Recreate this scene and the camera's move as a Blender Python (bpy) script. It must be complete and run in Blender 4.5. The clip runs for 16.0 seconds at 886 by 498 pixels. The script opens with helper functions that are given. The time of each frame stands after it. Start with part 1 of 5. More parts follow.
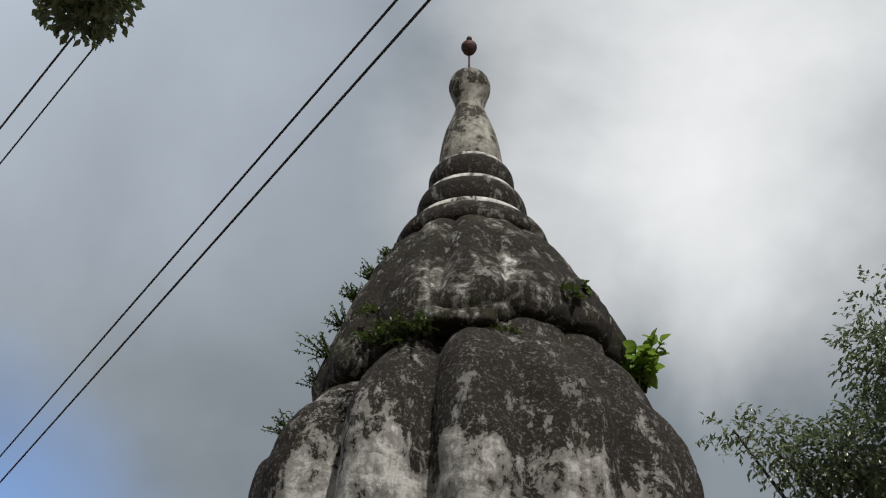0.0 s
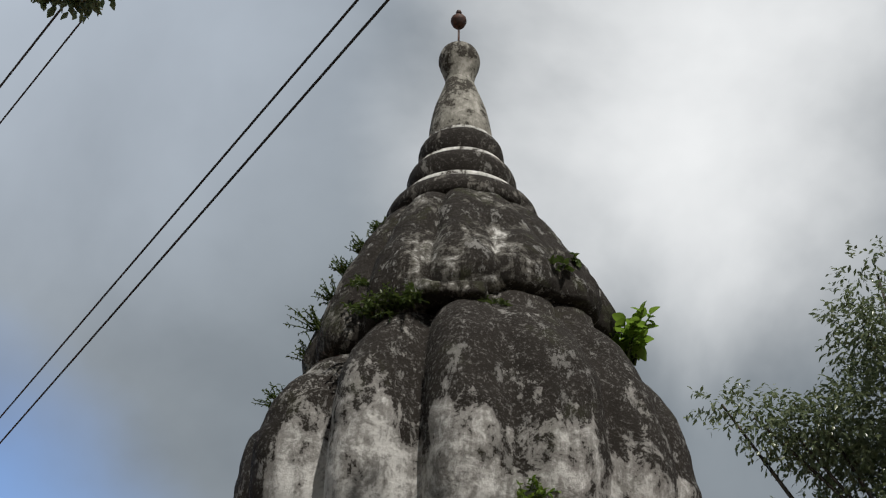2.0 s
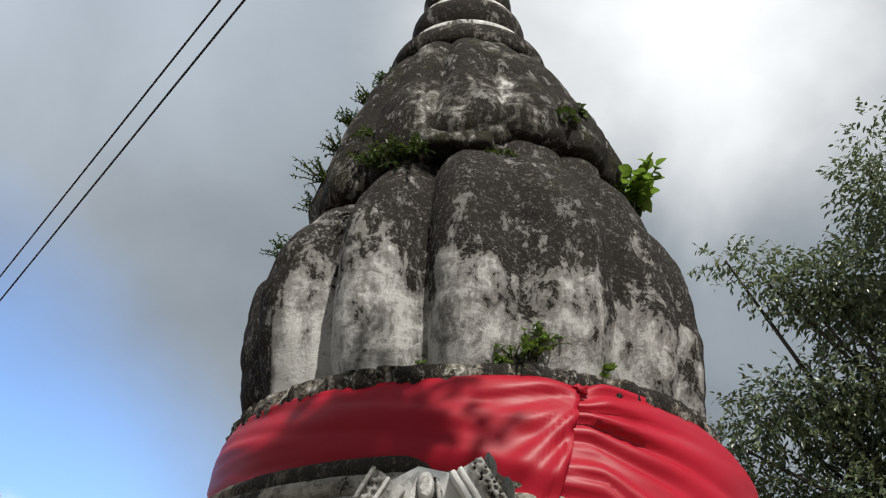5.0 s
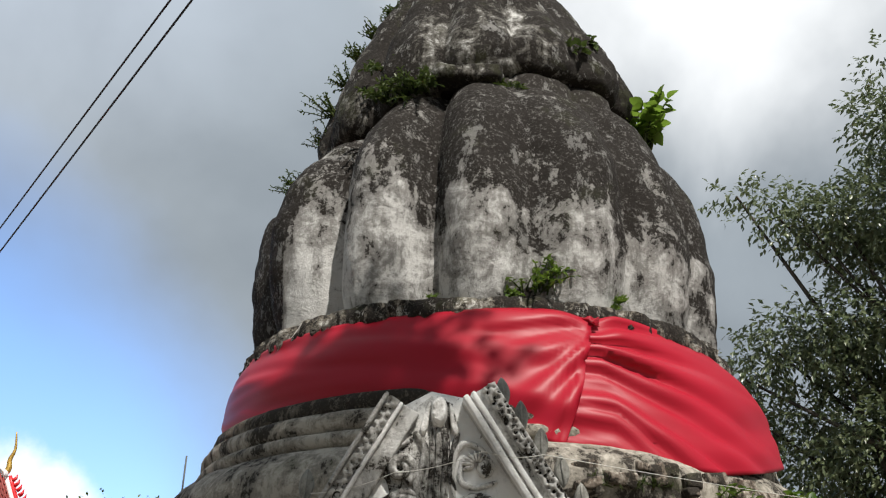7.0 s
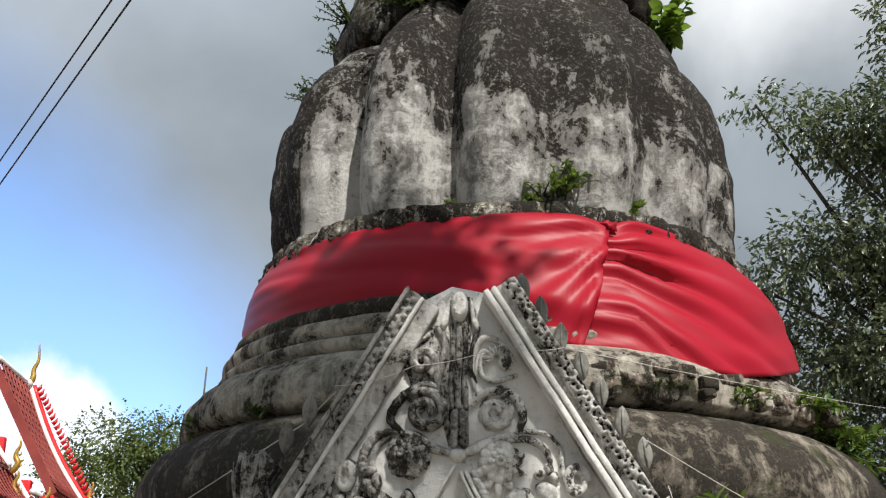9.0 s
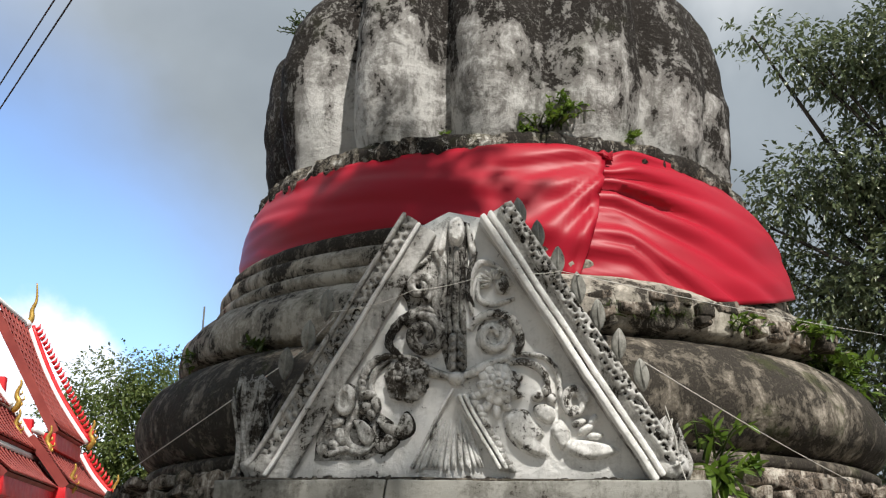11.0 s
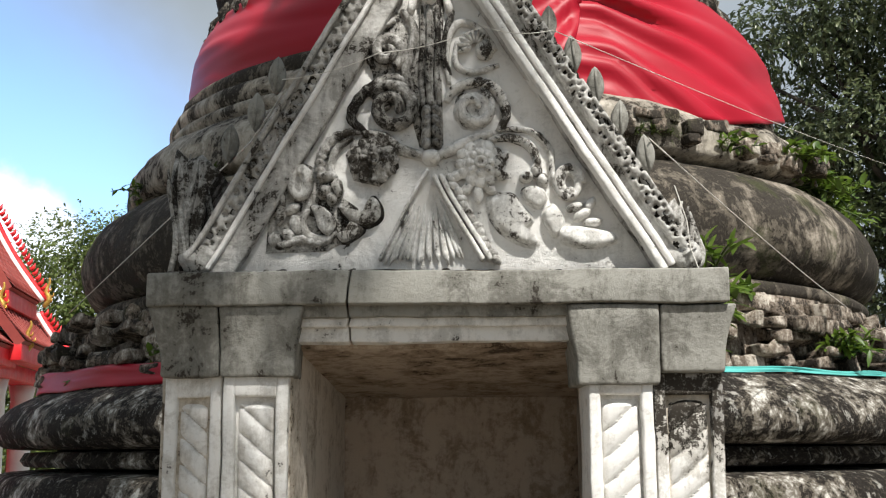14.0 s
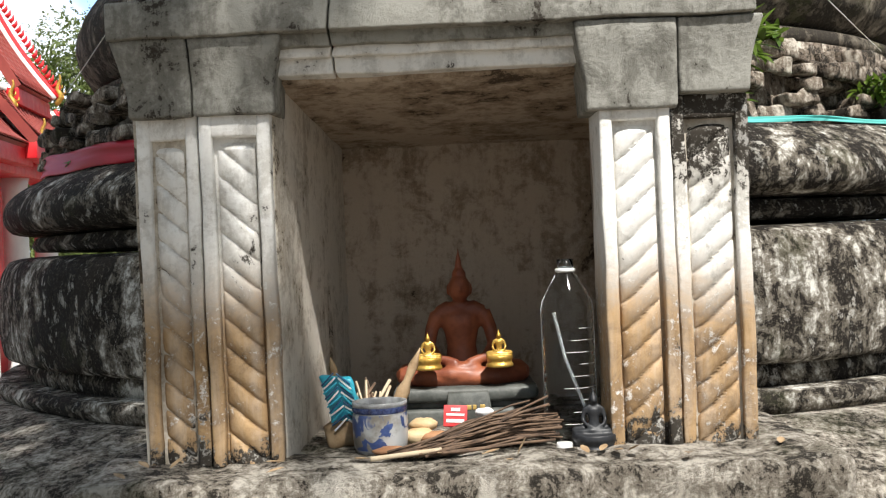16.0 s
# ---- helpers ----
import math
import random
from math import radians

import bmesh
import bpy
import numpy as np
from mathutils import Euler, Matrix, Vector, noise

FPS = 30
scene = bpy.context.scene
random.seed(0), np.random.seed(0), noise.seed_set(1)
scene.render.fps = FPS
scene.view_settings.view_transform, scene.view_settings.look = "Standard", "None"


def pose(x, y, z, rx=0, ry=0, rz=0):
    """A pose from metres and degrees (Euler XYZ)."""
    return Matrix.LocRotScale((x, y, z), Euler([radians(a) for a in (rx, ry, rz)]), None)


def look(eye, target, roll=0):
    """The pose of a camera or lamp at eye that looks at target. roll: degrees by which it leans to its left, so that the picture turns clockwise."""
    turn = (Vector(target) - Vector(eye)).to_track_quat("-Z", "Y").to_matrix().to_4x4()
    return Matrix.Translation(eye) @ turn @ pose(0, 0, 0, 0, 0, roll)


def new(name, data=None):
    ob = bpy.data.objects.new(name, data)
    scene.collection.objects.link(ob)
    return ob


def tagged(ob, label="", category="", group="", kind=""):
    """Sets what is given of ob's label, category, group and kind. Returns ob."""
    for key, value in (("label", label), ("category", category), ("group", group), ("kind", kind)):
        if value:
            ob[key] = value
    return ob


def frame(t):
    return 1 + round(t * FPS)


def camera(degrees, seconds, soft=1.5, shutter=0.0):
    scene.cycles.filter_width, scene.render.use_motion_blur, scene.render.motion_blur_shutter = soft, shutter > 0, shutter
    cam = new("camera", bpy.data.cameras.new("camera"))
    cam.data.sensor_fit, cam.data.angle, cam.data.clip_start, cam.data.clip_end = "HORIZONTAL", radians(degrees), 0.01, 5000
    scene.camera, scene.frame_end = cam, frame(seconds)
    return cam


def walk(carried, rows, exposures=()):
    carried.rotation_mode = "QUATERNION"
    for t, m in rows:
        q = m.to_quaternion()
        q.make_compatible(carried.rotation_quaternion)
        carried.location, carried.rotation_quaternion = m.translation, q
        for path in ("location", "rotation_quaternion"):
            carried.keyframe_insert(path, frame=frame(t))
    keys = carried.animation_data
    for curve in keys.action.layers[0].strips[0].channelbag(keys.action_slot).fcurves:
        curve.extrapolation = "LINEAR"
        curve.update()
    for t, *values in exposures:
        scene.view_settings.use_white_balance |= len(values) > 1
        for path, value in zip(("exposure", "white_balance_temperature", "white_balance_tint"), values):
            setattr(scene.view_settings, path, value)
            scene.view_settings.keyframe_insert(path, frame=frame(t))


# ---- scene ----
cam = camera(42.9, 16.0, soft=1.2)
METRES, EYE, TILT, LEAN, TURN = 0.9, 1.65, 0.0, 0.0, 0.0
ROWS = [
    (0.0, 0.0, 0.0, 0.0, -1.02, 35.42, -1.43),
    (0.5, 0.0007, 0.0001, -0.0043, -1.41, 35.58, -1.52),
    (1.0, 0.0034, 0.0037, -0.008, -1.45, 35.49, -1.16),
    (1.5, 0.0001, 0.0072, -0.0209, -1.59, 35.17, -1.21),
    (2.0, -0.0032, 0.0127, -0.0334, -1.43, 34.32, -1.07),
    (2.5, -0.0044, 0.0185, -0.0448, -1.23, 33.31, -0.99),
    (3.0, -0.0036, 0.027, -0.0539, -0.84, 32.14, -0.86),
    (3.5, -0.0, 0.0219, -0.061, -0.92, 30.96, -0.93),
    (4.0, 0.0061, 0.0288, -0.0681, -1.25, 29.96, -0.98),
    (4.5, 0.004, 0.036, -0.0825, -1.39, 28.79, -1.24),
    (5.0, -0.0, 0.0537, -0.0974, -1.21, 27.32, -1.3),
    (7.5, -0.0063, 0.0895, -0.1354, -0.44, 23.42, -1.07),
    (8.0, -0.0103, 0.0931, -0.1475, -0.22, 22.21, -1.23),
    (8.5, -0.014, 0.0998, -0.1593, 0.1, 21.14, -1.16),
    (9.0, -0.0147, 0.1071, -0.1714, 0.28, 19.95, -1.1),
    (11.5, -0.0175, 0.1277, -0.2104, 0.27, 15.81, -0.34),
    (12.0, -0.0349, 0.1556, -0.2151, 0.08, 14.94, -0.72),
    (12.5, -0.065, 0.1999, -0.221, -0.76, 15.01, -0.97),
    (13.0, -0.0841, 0.2775, -0.2474, -1.43, 14.32, -0.23),
    (13.5, -0.0745, 0.3881, -0.2775, -1.61, 12.54, -0.09),
    (14.0, -0.0379, 0.58, -0.3144, -1.43, 10.14, 0.43),
    (14.5, 0.0082, 0.7179, -0.3632, -1.09, 6.64, 2.01),
    (15.0, 0.0181, 0.7604, -0.3993, -0.39, 3.34, 2.11),
    (15.5, 0.0174, 0.7864, -0.4101, -0.05, 1.15, 2.26),
    (16.0, 0.0181, 0.7949, -0.416, -0.03, -0.32, 2.47),
]
walk(cam, [(t, pose(0, 0, EYE, TILT, LEAN, TURN) @ pose(METRES * x, METRES * y, METRES * z, 90 + pitch, roll, yaw)) for t, x, y, z, yaw, pitch, roll in ROWS],
     exposures=((0.0, -0.33), (3.0, -0.3), (5.0, 0.02), (9.0, 0.22), (12.5, 0.37), (14.5, 0.56), (16.0, 0.71)))

# ---- world, sun ----
world = bpy.data.worlds.new("sky")
scene.world = world
world.use_nodes = True


class Nodes:
    """Short hand for node trees."""

    def __init__(self, tree):
        self.t = tree
        tree.nodes.clear()

    def add(self, kind, ins=None, **props):
        n = self.t.nodes.new(kind)
        for k, v in props.items():
            setattr(n, k, v)
        for k, v in (ins or {}).items():
            self.put(n.inputs[k], v)
        return n

    def put(self, socket, v):
        if isinstance(v, bpy.types.NodeSocket):
            self.t.links.new(v, socket)
        else:
            socket.default_value = v

    def math(self, op, a, b=0.0, c=None, clamp=False):
        n = self.add("ShaderNodeMath", operation=op, use_clamp=clamp)
        self.put(n.inputs[0], a)
        self.put(n.inputs[1], b)
        if c is not None:
            self.put(n.inputs[2], c)
        return n.outputs[0]

    def ramp(self, v, lo, hi, a=0.0, b=1.0, smooth=True):
        n = self.add("ShaderNodeMapRange", {0: v, 1: lo, 2: hi, 3: a, 4: b}, interpolation_type="SMOOTHSTEP" if smooth else "LINEAR")
        return n.outputs[0]

    def mix(self, f, a, b):
        n = self.add("ShaderNodeMix", data_type="RGBA")
        self.put(n.inputs[0], f)
        self.put(n.inputs[6], a)
        self.put(n.inputs[7], b)
        return n.outputs[2]

    def noise(self, vec, scale, detail=5.0, rough=0.6, dist=0.0):
        n = self.add("ShaderNodeTexNoise", {"Scale": scale, "Detail": detail, "Roughness": rough, "Distortion": dist})
        if vec is not None:
            self.t.links.new(vec, n.inputs["Vector"])
        return n.outputs[0]

    def stretch(self, vec, s):
        n = self.add("ShaderNodeMapping", {"Scale": s})
        self.t.links.new(vec, n.inputs["Vector"])
        return n.outputs[0]


def rgb(r, g, b):
    return (r, g, b, 1.0)


SUN_EL, SUN_AZ = 54.0, 22.0  # height, and degrees to the right of straight behind the start
sun_way = Vector((math.cos(radians(SUN_EL)) * math.sin(radians(SUN_AZ)), -math.cos(radians(SUN_EL)) * math.cos(radians(SUN_AZ)), math.sin(radians(SUN_EL))))
sun = new("sun", bpy.data.lights.new("sun", "SUN"))
sun.data.energy, sun.data.angle, sun.data.color = 4.8, radians(0.6), (1.0, 0.96, 0.90)
sun.matrix_world = look(sun_way * 40, (0, 0, 0))

w = Nodes(world.node_tree)
way = w.add("ShaderNodeTexCoord").outputs["Generated"]
sky = w.add("ShaderNodeTexSky", sky_type="NISHITA", sun_disc=False, sun_elevation=radians(SUN_EL), sun_rotation=radians(180 - SUN_AZ))
blue = w.add("ShaderNodeVectorMath", operation="MULTIPLY")
w.put(blue.inputs[0], sky.outputs[0])
blue.inputs[1].default_value = (0.195, 0.228, 0.275)


def toward(az, el):
    n = w.add("ShaderNodeVectorMath", operation="DOT_PRODUCT")
    w.put(n.inputs[0], way)
    a, e = radians(az), radians(el)
    n.inputs[1].default_value = (math.sin(a) * math.cos(e), math.cos(a) * math.cos(e), math.sin(e))
    return n.outputs["Value"]


soft_n = w.noise(way, 2.6, 6.0, 0.5, 0.2)
fine_n = w.noise(way, 9.0, 6.0, 0.55)
gap = w.ramp(w.math("ADD", toward(-34, 0), w.math("MULTIPLY", soft_n, 0.12)), 0.915, 1.01)
puff = w.ramp(w.math("ADD", toward(-20.0, 7.0), w.math("MULTIPLY", fine_n, 0.014)), 1.0005, 1.0042)
glow = w.ramp(w.math("ADD", toward(19, 43), w.math("MULTIPLY", soft_n, 0.10)), 1.0, 1.065)
veil = w.ramp(w.math("ADD", toward(-38, 50), w.math("MULTIPLY", soft_n, 0.10)), 0.91, 1.07)
grey = w.mix(w.ramp(soft_n, 0.32, 0.70), rgb(0.265, 0.305, 0.345), rgb(0.41, 0.465, 0.515))
grey = w.mix(veil, grey, rgb(0.72, 0.81, 0.93))
grey = w.mix(glow, grey, rgb(1.3, 1.32, 1.33))
both = w.mix(gap, grey, blue.outputs[0])
both = w.mix(w.math("MULTIPLY", puff, 0.85), both, rgb(1.25, 1.28, 1.33))
back = w.add("ShaderNodeBackground", {"Color": both, "Strength": 0.86})
w.t.links.new(back.outputs[0], w.add("ShaderNodeOutputWorld").inputs[0])


# ---- materials ----
def material(name):
    m = bpy.data.materials.new(name)
    m.use_nodes = True
    n = Nodes(m.node_tree)
    shader = n.add("ShaderNodeBsdfPrincipled")
    n.t.links.new(shader.outputs[0], n.add("ShaderNodeOutputMaterial").inputs[0])
    place = n.add("ShaderNodeNewGeometry").outputs["Position"]
    return m, n, shader, place


def bump(n, shader, height, strength, distance):
    b = n.add("ShaderNodeBump", {"Strength": strength, "Distance": distance, "Height": height})
    n.t.links.new(b.outputs[0], shader.inputs["Normal"])


def plaster(name, pale, mid, dark, amount, scale=1.0, grow=None, rust=None, green=0.0, rough=0.9, chips=0.5, relief=0.5, foot=None, side=None):
    """Old lime plaster: a pale coat, grey weathering, black mould in blots and runs, pale chips in the mould. amount: how much mould.
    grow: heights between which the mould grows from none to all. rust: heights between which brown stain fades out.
    foot: heights between which mould fades out upwards. side: x from and to which the mould gets stronger."""
    m, n, s, p = material(name)
    runs = n.stretch(p, (1.0, 1.0, 0.30))
    big = n.noise(runs, 1.7 * scale, 7.0, 0.66, 0.4)
    blot = n.noise(p, 6.5 * scale, 9.0, 0.74, 0.5)
    speck = n.noise(p, 34.0 * scale, 7.0, 0.75)
    streak = n.noise(n.stretch(p, (1.0, 1.0, 0.10)), 12.0 * scale, 6.0, 0.68)
    v = n.math("ADD", n.math("MULTIPLY", big, 1.0), n.math("MULTIPLY", blot, 1.15))
    v = n.math("ADD", v, n.math("MULTIPLY", streak, 0.45))
    v = n.math("ADD", v, n.math("MULTIPLY", speck, 0.45))
    v = n.math("ADD", v, -1.525)
    xyz = n.add("ShaderNodeSeparateXYZ", {0: p}).outputs
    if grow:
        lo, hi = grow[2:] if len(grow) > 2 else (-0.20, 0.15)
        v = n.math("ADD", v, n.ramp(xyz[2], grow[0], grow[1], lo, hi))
    if foot:
        v = n.math("ADD", v, n.ramp(xyz[2], foot[0], foot[1], 0.38, 0.0))
    if side:
        v = n.math("ADD", v, n.ramp(xyz[0], side[0], side[1], -0.04, 0.05))
        v = n.math("ADD", v, n.ramp(n.math("ADD", xyz[0], n.math("MULTIPLY", blot, 0.2)), side[0] - 0.52, side[0] - 0.38, 0.36, 0.0))
    edge = 0.16 - amount * 0.32
    col = n.mix(n.ramp(v, edge - 0.24, edge - 0.02), pale, mid)
    fine = n.math("ADD", n.math("MULTIPLY", speck, 0.5), n.math("MULTIPLY", streak, 0.5))
    col = n.mix(n.ramp(fine, 0.46, 0.66, 0.0, 0.38), col, mid)
    if rust:
        f = n.math("MULTIPLY", n.ramp(n.math("ADD", xyz[2], n.math("MULTIPLY", n.math("ADD", blot, streak), 0.14)), rust[0] + 0.14, rust[1] + 0.14, 1.0, 0.0), n.ramp(streak, 0.3, 0.6, 0.8, 1.0))
        tint = n.mix(n.ramp(blot, 0.35, 0.65), rgb(0.42, 0.27, 0.13), rgb(0.20, 0.125, 0.062))
        tint = n.mix(n.ramp(n.math("ADD", n.math("MULTIPLY", speck, 0.5), n.math("MULTIPLY", blot, 0.5)), 0.54, 0.60, 0.0, 0.75), tint, pale)
        col = n.mix(n.math("MULTIPLY", f, 0.97), col, tint)
    if chips > 0.35:
        col = n.mix(n.ramp(n.math("ADD", n.math("MULTIPLY", speck, 0.6), n.math("MULTIPLY", blot, 0.4)), 0.60, 0.63, 0.0, 0.85), col, dark)
    mould = n.ramp(v, edge, edge + 0.045)
    chip = n.ramp(n.noise(n.stretch(p, (1.0, 1.0, 0.6)), 9.0 * scale, 9.0, 0.78), 0.56, 0.60, 0.0, chips)
    grit = n.noise(p, 60.0 * scale, 4.0, 0.7)
    deep = n.mix(n.ramp(n.math("ADD", n.math("MULTIPLY", speck, 0.6), n.math("MULTIPLY", grit, 0.4)), 0.52, 0.60, 0.0, 0.50), dark, mid)
    deep = n.mix(chip, deep, n.mix(0.6, mid, pale))
    col = n.mix(mould, col, deep)
    if green:
        col = n.mix(n.math("MULTIPLY", n.ramp(n.noise(p, 4.0, 6.0, 0.7), 0.56, 0.66), green), col, rgb(0.06, 0.07, 0.022))
    n.put(s.inputs["Base Color"], col)
    s.inputs["Roughness"].default_value = rough
    s.inputs["Specular IOR Level"].default_value = 0.2
    h = n.math("ADD", n.math("MULTIPLY", blot, 0.9), n.math("MULTIPLY", speck, 0.45))
    h = n.math("SUBTRACT", h, n.math("MULTIPLY", n.math("MULTIPLY", mould, n.math("SUBTRACT", 1.0, chip)), 0.22))
    bump(n, s, h, relief, 0.022)
    return m


BLACK, SOOT = rgb(0.020, 0.0165, 0.0135), rgb(0.042, 0.036, 0.029)
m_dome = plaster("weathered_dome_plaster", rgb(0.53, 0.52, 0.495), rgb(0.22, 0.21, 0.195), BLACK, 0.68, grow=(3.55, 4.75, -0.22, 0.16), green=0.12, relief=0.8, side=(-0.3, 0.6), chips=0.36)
m_bell = plaster("blackened_bell_plaster", rgb(0.60, 0.59, 0.56), rgb(0.10, 0.093, 0.08), BLACK, 0.86, green=0.25, relief=0.9, chips=0.5)
m_ring = plaster("blackened_ring_plaster", rgb(0.48, 0.47, 0.44), rgb(0.13, 0.12, 0.105), BLACK, 0.86, relief=0.7)
m_spire = plaster("grey_spire_plaster", rgb(0.42, 0.40, 0.36), rgb(0.23, 0.22, 0.19), SOOT, 0.40, 1.3)
m_line = plaster("white_groove_plaster", rgb(0.68, 0.67, 0.64), rgb(0.42, 0.41, 0.38), SOOT, 0.3, 1.5)
m_tier = plaster("mossy_tier_plaster", rgb(0.38, 0.335, 0.275), rgb(0.13, 0.112, 0.088), SOOT, 0.66, 1.3, green=0.5, relief=0.9, chips=0.5)
m_base = plaster("mouldy_base_plaster", rgb(0.74, 0.72, 0.66), rgb(0.16, 0.14, 0.112), BLACK, 0.66, 2.0, green=0.25, relief=0.9, chips=0.8)
m_shrine = plaster("whitewashed_shrine_plaster", rgb(0.76, 0.75, 0.72), rgb(0.54, 0.53, 0.50), SOOT, -0.22, 2.2, relief=0.3)
m_pillar = plaster("stained_pillar_plaster", rgb(0.80, 0.79, 0.76), rgb(0.58, 0.56, 0.52), SOOT, -0.30, 2.4, rust=(1.12, 1.31), relief=0.3, foot=(0.90, 1.03), chips=0.3)
m_pillar_old = plaster("mouldy_pillar_plaster", rgb(0.80, 0.79, 0.76), rgb(0.50, 0.48, 0.44), SOOT, 0.02, 2.8, rust=(1.10, 1.28), relief=0.4, foot=(0.90, 1.03), grow=(1.18, 1.50, -0.22, 0.30), chips=0.4)
m_cap = plaster("grey_capital_plaster", rgb(0.30, 0.295, 0.265), rgb(0.17, 0.165, 0.145), SOOT, 0.0, 2.4, relief=0.35)
m_relief = plaster("stucco_relief_plaster", rgb(0.83, 0.82, 0.79), rgb(0.66, 0.65, 0.62), SOOT, -0.12, 2.6, relief=0.45, chips=0.4)
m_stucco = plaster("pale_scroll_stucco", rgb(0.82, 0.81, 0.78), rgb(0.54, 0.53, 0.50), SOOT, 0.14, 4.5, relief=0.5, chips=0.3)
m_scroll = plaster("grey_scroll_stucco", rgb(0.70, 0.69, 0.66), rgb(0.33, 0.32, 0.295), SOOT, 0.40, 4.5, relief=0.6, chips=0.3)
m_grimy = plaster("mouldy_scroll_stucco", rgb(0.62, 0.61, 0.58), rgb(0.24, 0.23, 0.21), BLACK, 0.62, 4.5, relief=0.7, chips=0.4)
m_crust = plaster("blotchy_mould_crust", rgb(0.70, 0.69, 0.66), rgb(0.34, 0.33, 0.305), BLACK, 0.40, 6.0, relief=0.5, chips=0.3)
m_grime_pits = plaster("black_mould_and_pit_plaster", rgb(0.34, 0.33, 0.30), rgb(0.13, 0.125, 0.11), BLACK, 0.85, 5.0, relief=0.6, chips=0.3)
m_bars = plaster("dirty_moulding_plaster", rgb(0.62, 0.61, 0.58), rgb(0.36, 0.35, 0.325), SOOT, 0.18, 2.6, relief=0.7)
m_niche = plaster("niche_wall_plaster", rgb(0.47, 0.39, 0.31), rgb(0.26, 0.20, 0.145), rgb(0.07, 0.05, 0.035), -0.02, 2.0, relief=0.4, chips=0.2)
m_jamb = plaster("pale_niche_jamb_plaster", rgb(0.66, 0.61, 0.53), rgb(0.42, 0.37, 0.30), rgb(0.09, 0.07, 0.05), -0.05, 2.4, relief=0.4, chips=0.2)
m_cove = plaster("pale_cove_plaster", rgb(0.48, 0.44, 0.37), rgb(0.26, 0.235, 0.195), SOOT, 0.40, 1.6, green=0.25, relief=0.8, chips=0.5)
m_ledge = plaster("grimy_ledge_plaster", rgb(0.68, 0.63, 0.55), rgb(0.27, 0.235, 0.19), SOOT, 0.36, 5.5, green=0.3, relief=1.0, chips=0.8)
m_brick = plaster("old_brick", rgb(0.60, 0.55, 0.47), rgb(0.20, 0.16, 0.125), SOOT, 0.48, 2.4, green=0.3, relief=0.9, chips=0.6)


def simple(name, a, b, scale, rough, metal=0.0, spec=0.5, relief=0.0, detail=5.0, stretch=(1, 1, 1), vary=0.0):
    m, n, s, p = material(name)
    q = n.stretch(p, stretch)
    v = n.noise(q, scale, detail, 0.6)
    col = n.mix(n.ramp(v, 0.35, 0.66), a, b)
    if vary:
        r = n.add("ShaderNodeNewGeometry").outputs["Random Per Island"]
        col = n.mix(n.math("MULTIPLY", r, vary), col, b)
    n.put(s.inputs["Base Color"], col)
    n.put(s.inputs["Roughness"], n.ramp(n.noise(p, scale * 2.3), 0.3, 0.7, rough - 0.06, min(1.0, rough + 0.08)))
    s.inputs["Metallic"].default_value = metal
    s.inputs["Specular IOR Level"].default_value = spec
    if relief:
        bump(n, s, n.noise(q, scale * 2.0, 6.0, 0.65), 0.5, relief)
    return m


def leafy(name, a, b, gloss=0.45, glow=0.35):
    m, n, s, p = material(name)
    r = n.add("ShaderNodeNewGeometry").outputs["Random Per Island"]
    n.put(s.inputs["Base Color"], n.mix(r, a, b))
    s.inputs["Roughness"].default_value = gloss
    t = n.add("ShaderNodeBsdfTranslucent", {"Color": n.mix(r, b, a)})
    x = n.add("ShaderNodeMixShader", {0: glow})
    n.t.links.new(s.outputs[0], x.inputs[1])
    n.t.links.new(t.outputs[0], x.inputs[2])
    n.t.links.new(x.outputs[0], n.t.nodes["Material Output"].inputs[0])
    return m


def satin(name, a, b):
    m, n, s, p = material(name)
    v = n.noise(p, 2.0, 3.0)
    n.put(s.inputs["Base Color"], n.mix(v, a, b))
    s.inputs["Roughness"].default_value = 0.46
    s.inputs["Specular IOR Level"].default_value = 0.28
    bump(n, s, n.noise(n.stretch(p, (300, 300, 300)), 1.0, 2.0), 0.08, 0.001)
    return m


m_red = satin("red_satin", rgb(0.31, 0.004, 0.016), rgb(0.38, 0.006, 0.022))
m_ribbon = satin("turquoise_ribbon", rgb(0.06, 0.36, 0.34), rgb(0.14, 0.50, 0.46))
m_leaf = leafy("fig_leaf", rgb(0.055, 0.115, 0.014), rgb(0.17, 0.25, 0.035), 0.45, 0.45)
m_fig = leafy("bright_fig_leaf", rgb(0.10, 0.19, 0.022), rgb(0.24, 0.34, 0.05), 0.45, 0.6)
m_weed = leafy("weed_leaf", rgb(0.03, 0.06, 0.012), rgb(0.10, 0.13, 0.03))
m_crown = leafy("tree_leaf", rgb(0.065, 0.095, 0.045), rgb(0.20, 0.23, 0.12), 0.28, 0.38)
m_far = leafy("far_tree_leaf", rgb(0.07, 0.115, 0.03), rgb(0.19, 0.23, 0.065), 0.5, 0.38)
m_bark = simple("bark", rgb(0.03, 0.025, 0.02), rgb(0.09, 0.075, 0.06), 9, 0.9, relief=0.02, stretch=(1, 1, 0.2))
m_wire = simple("black_cable", rgb(0.008, 0.008, 0.009), rgb(0.02, 0.02, 0.02), 20, 0.6)
m_string = simple("cotton_string", rgb(0.55, 0.53, 0.48), rgb(0.75, 0.73, 0.68), 80, 0.9)
m_iron = simple("rusty_iron", rgb(0.03, 0.02, 0.018), rgb(0.10, 0.045, 0.03), 22, 0.7, 0.3, relief=0.004)
m_tile = simple("red_roof_tile", rgb(0.22, 0.032, 0.026), rgb(0.30, 0.055, 0.042), 3, 0.6)
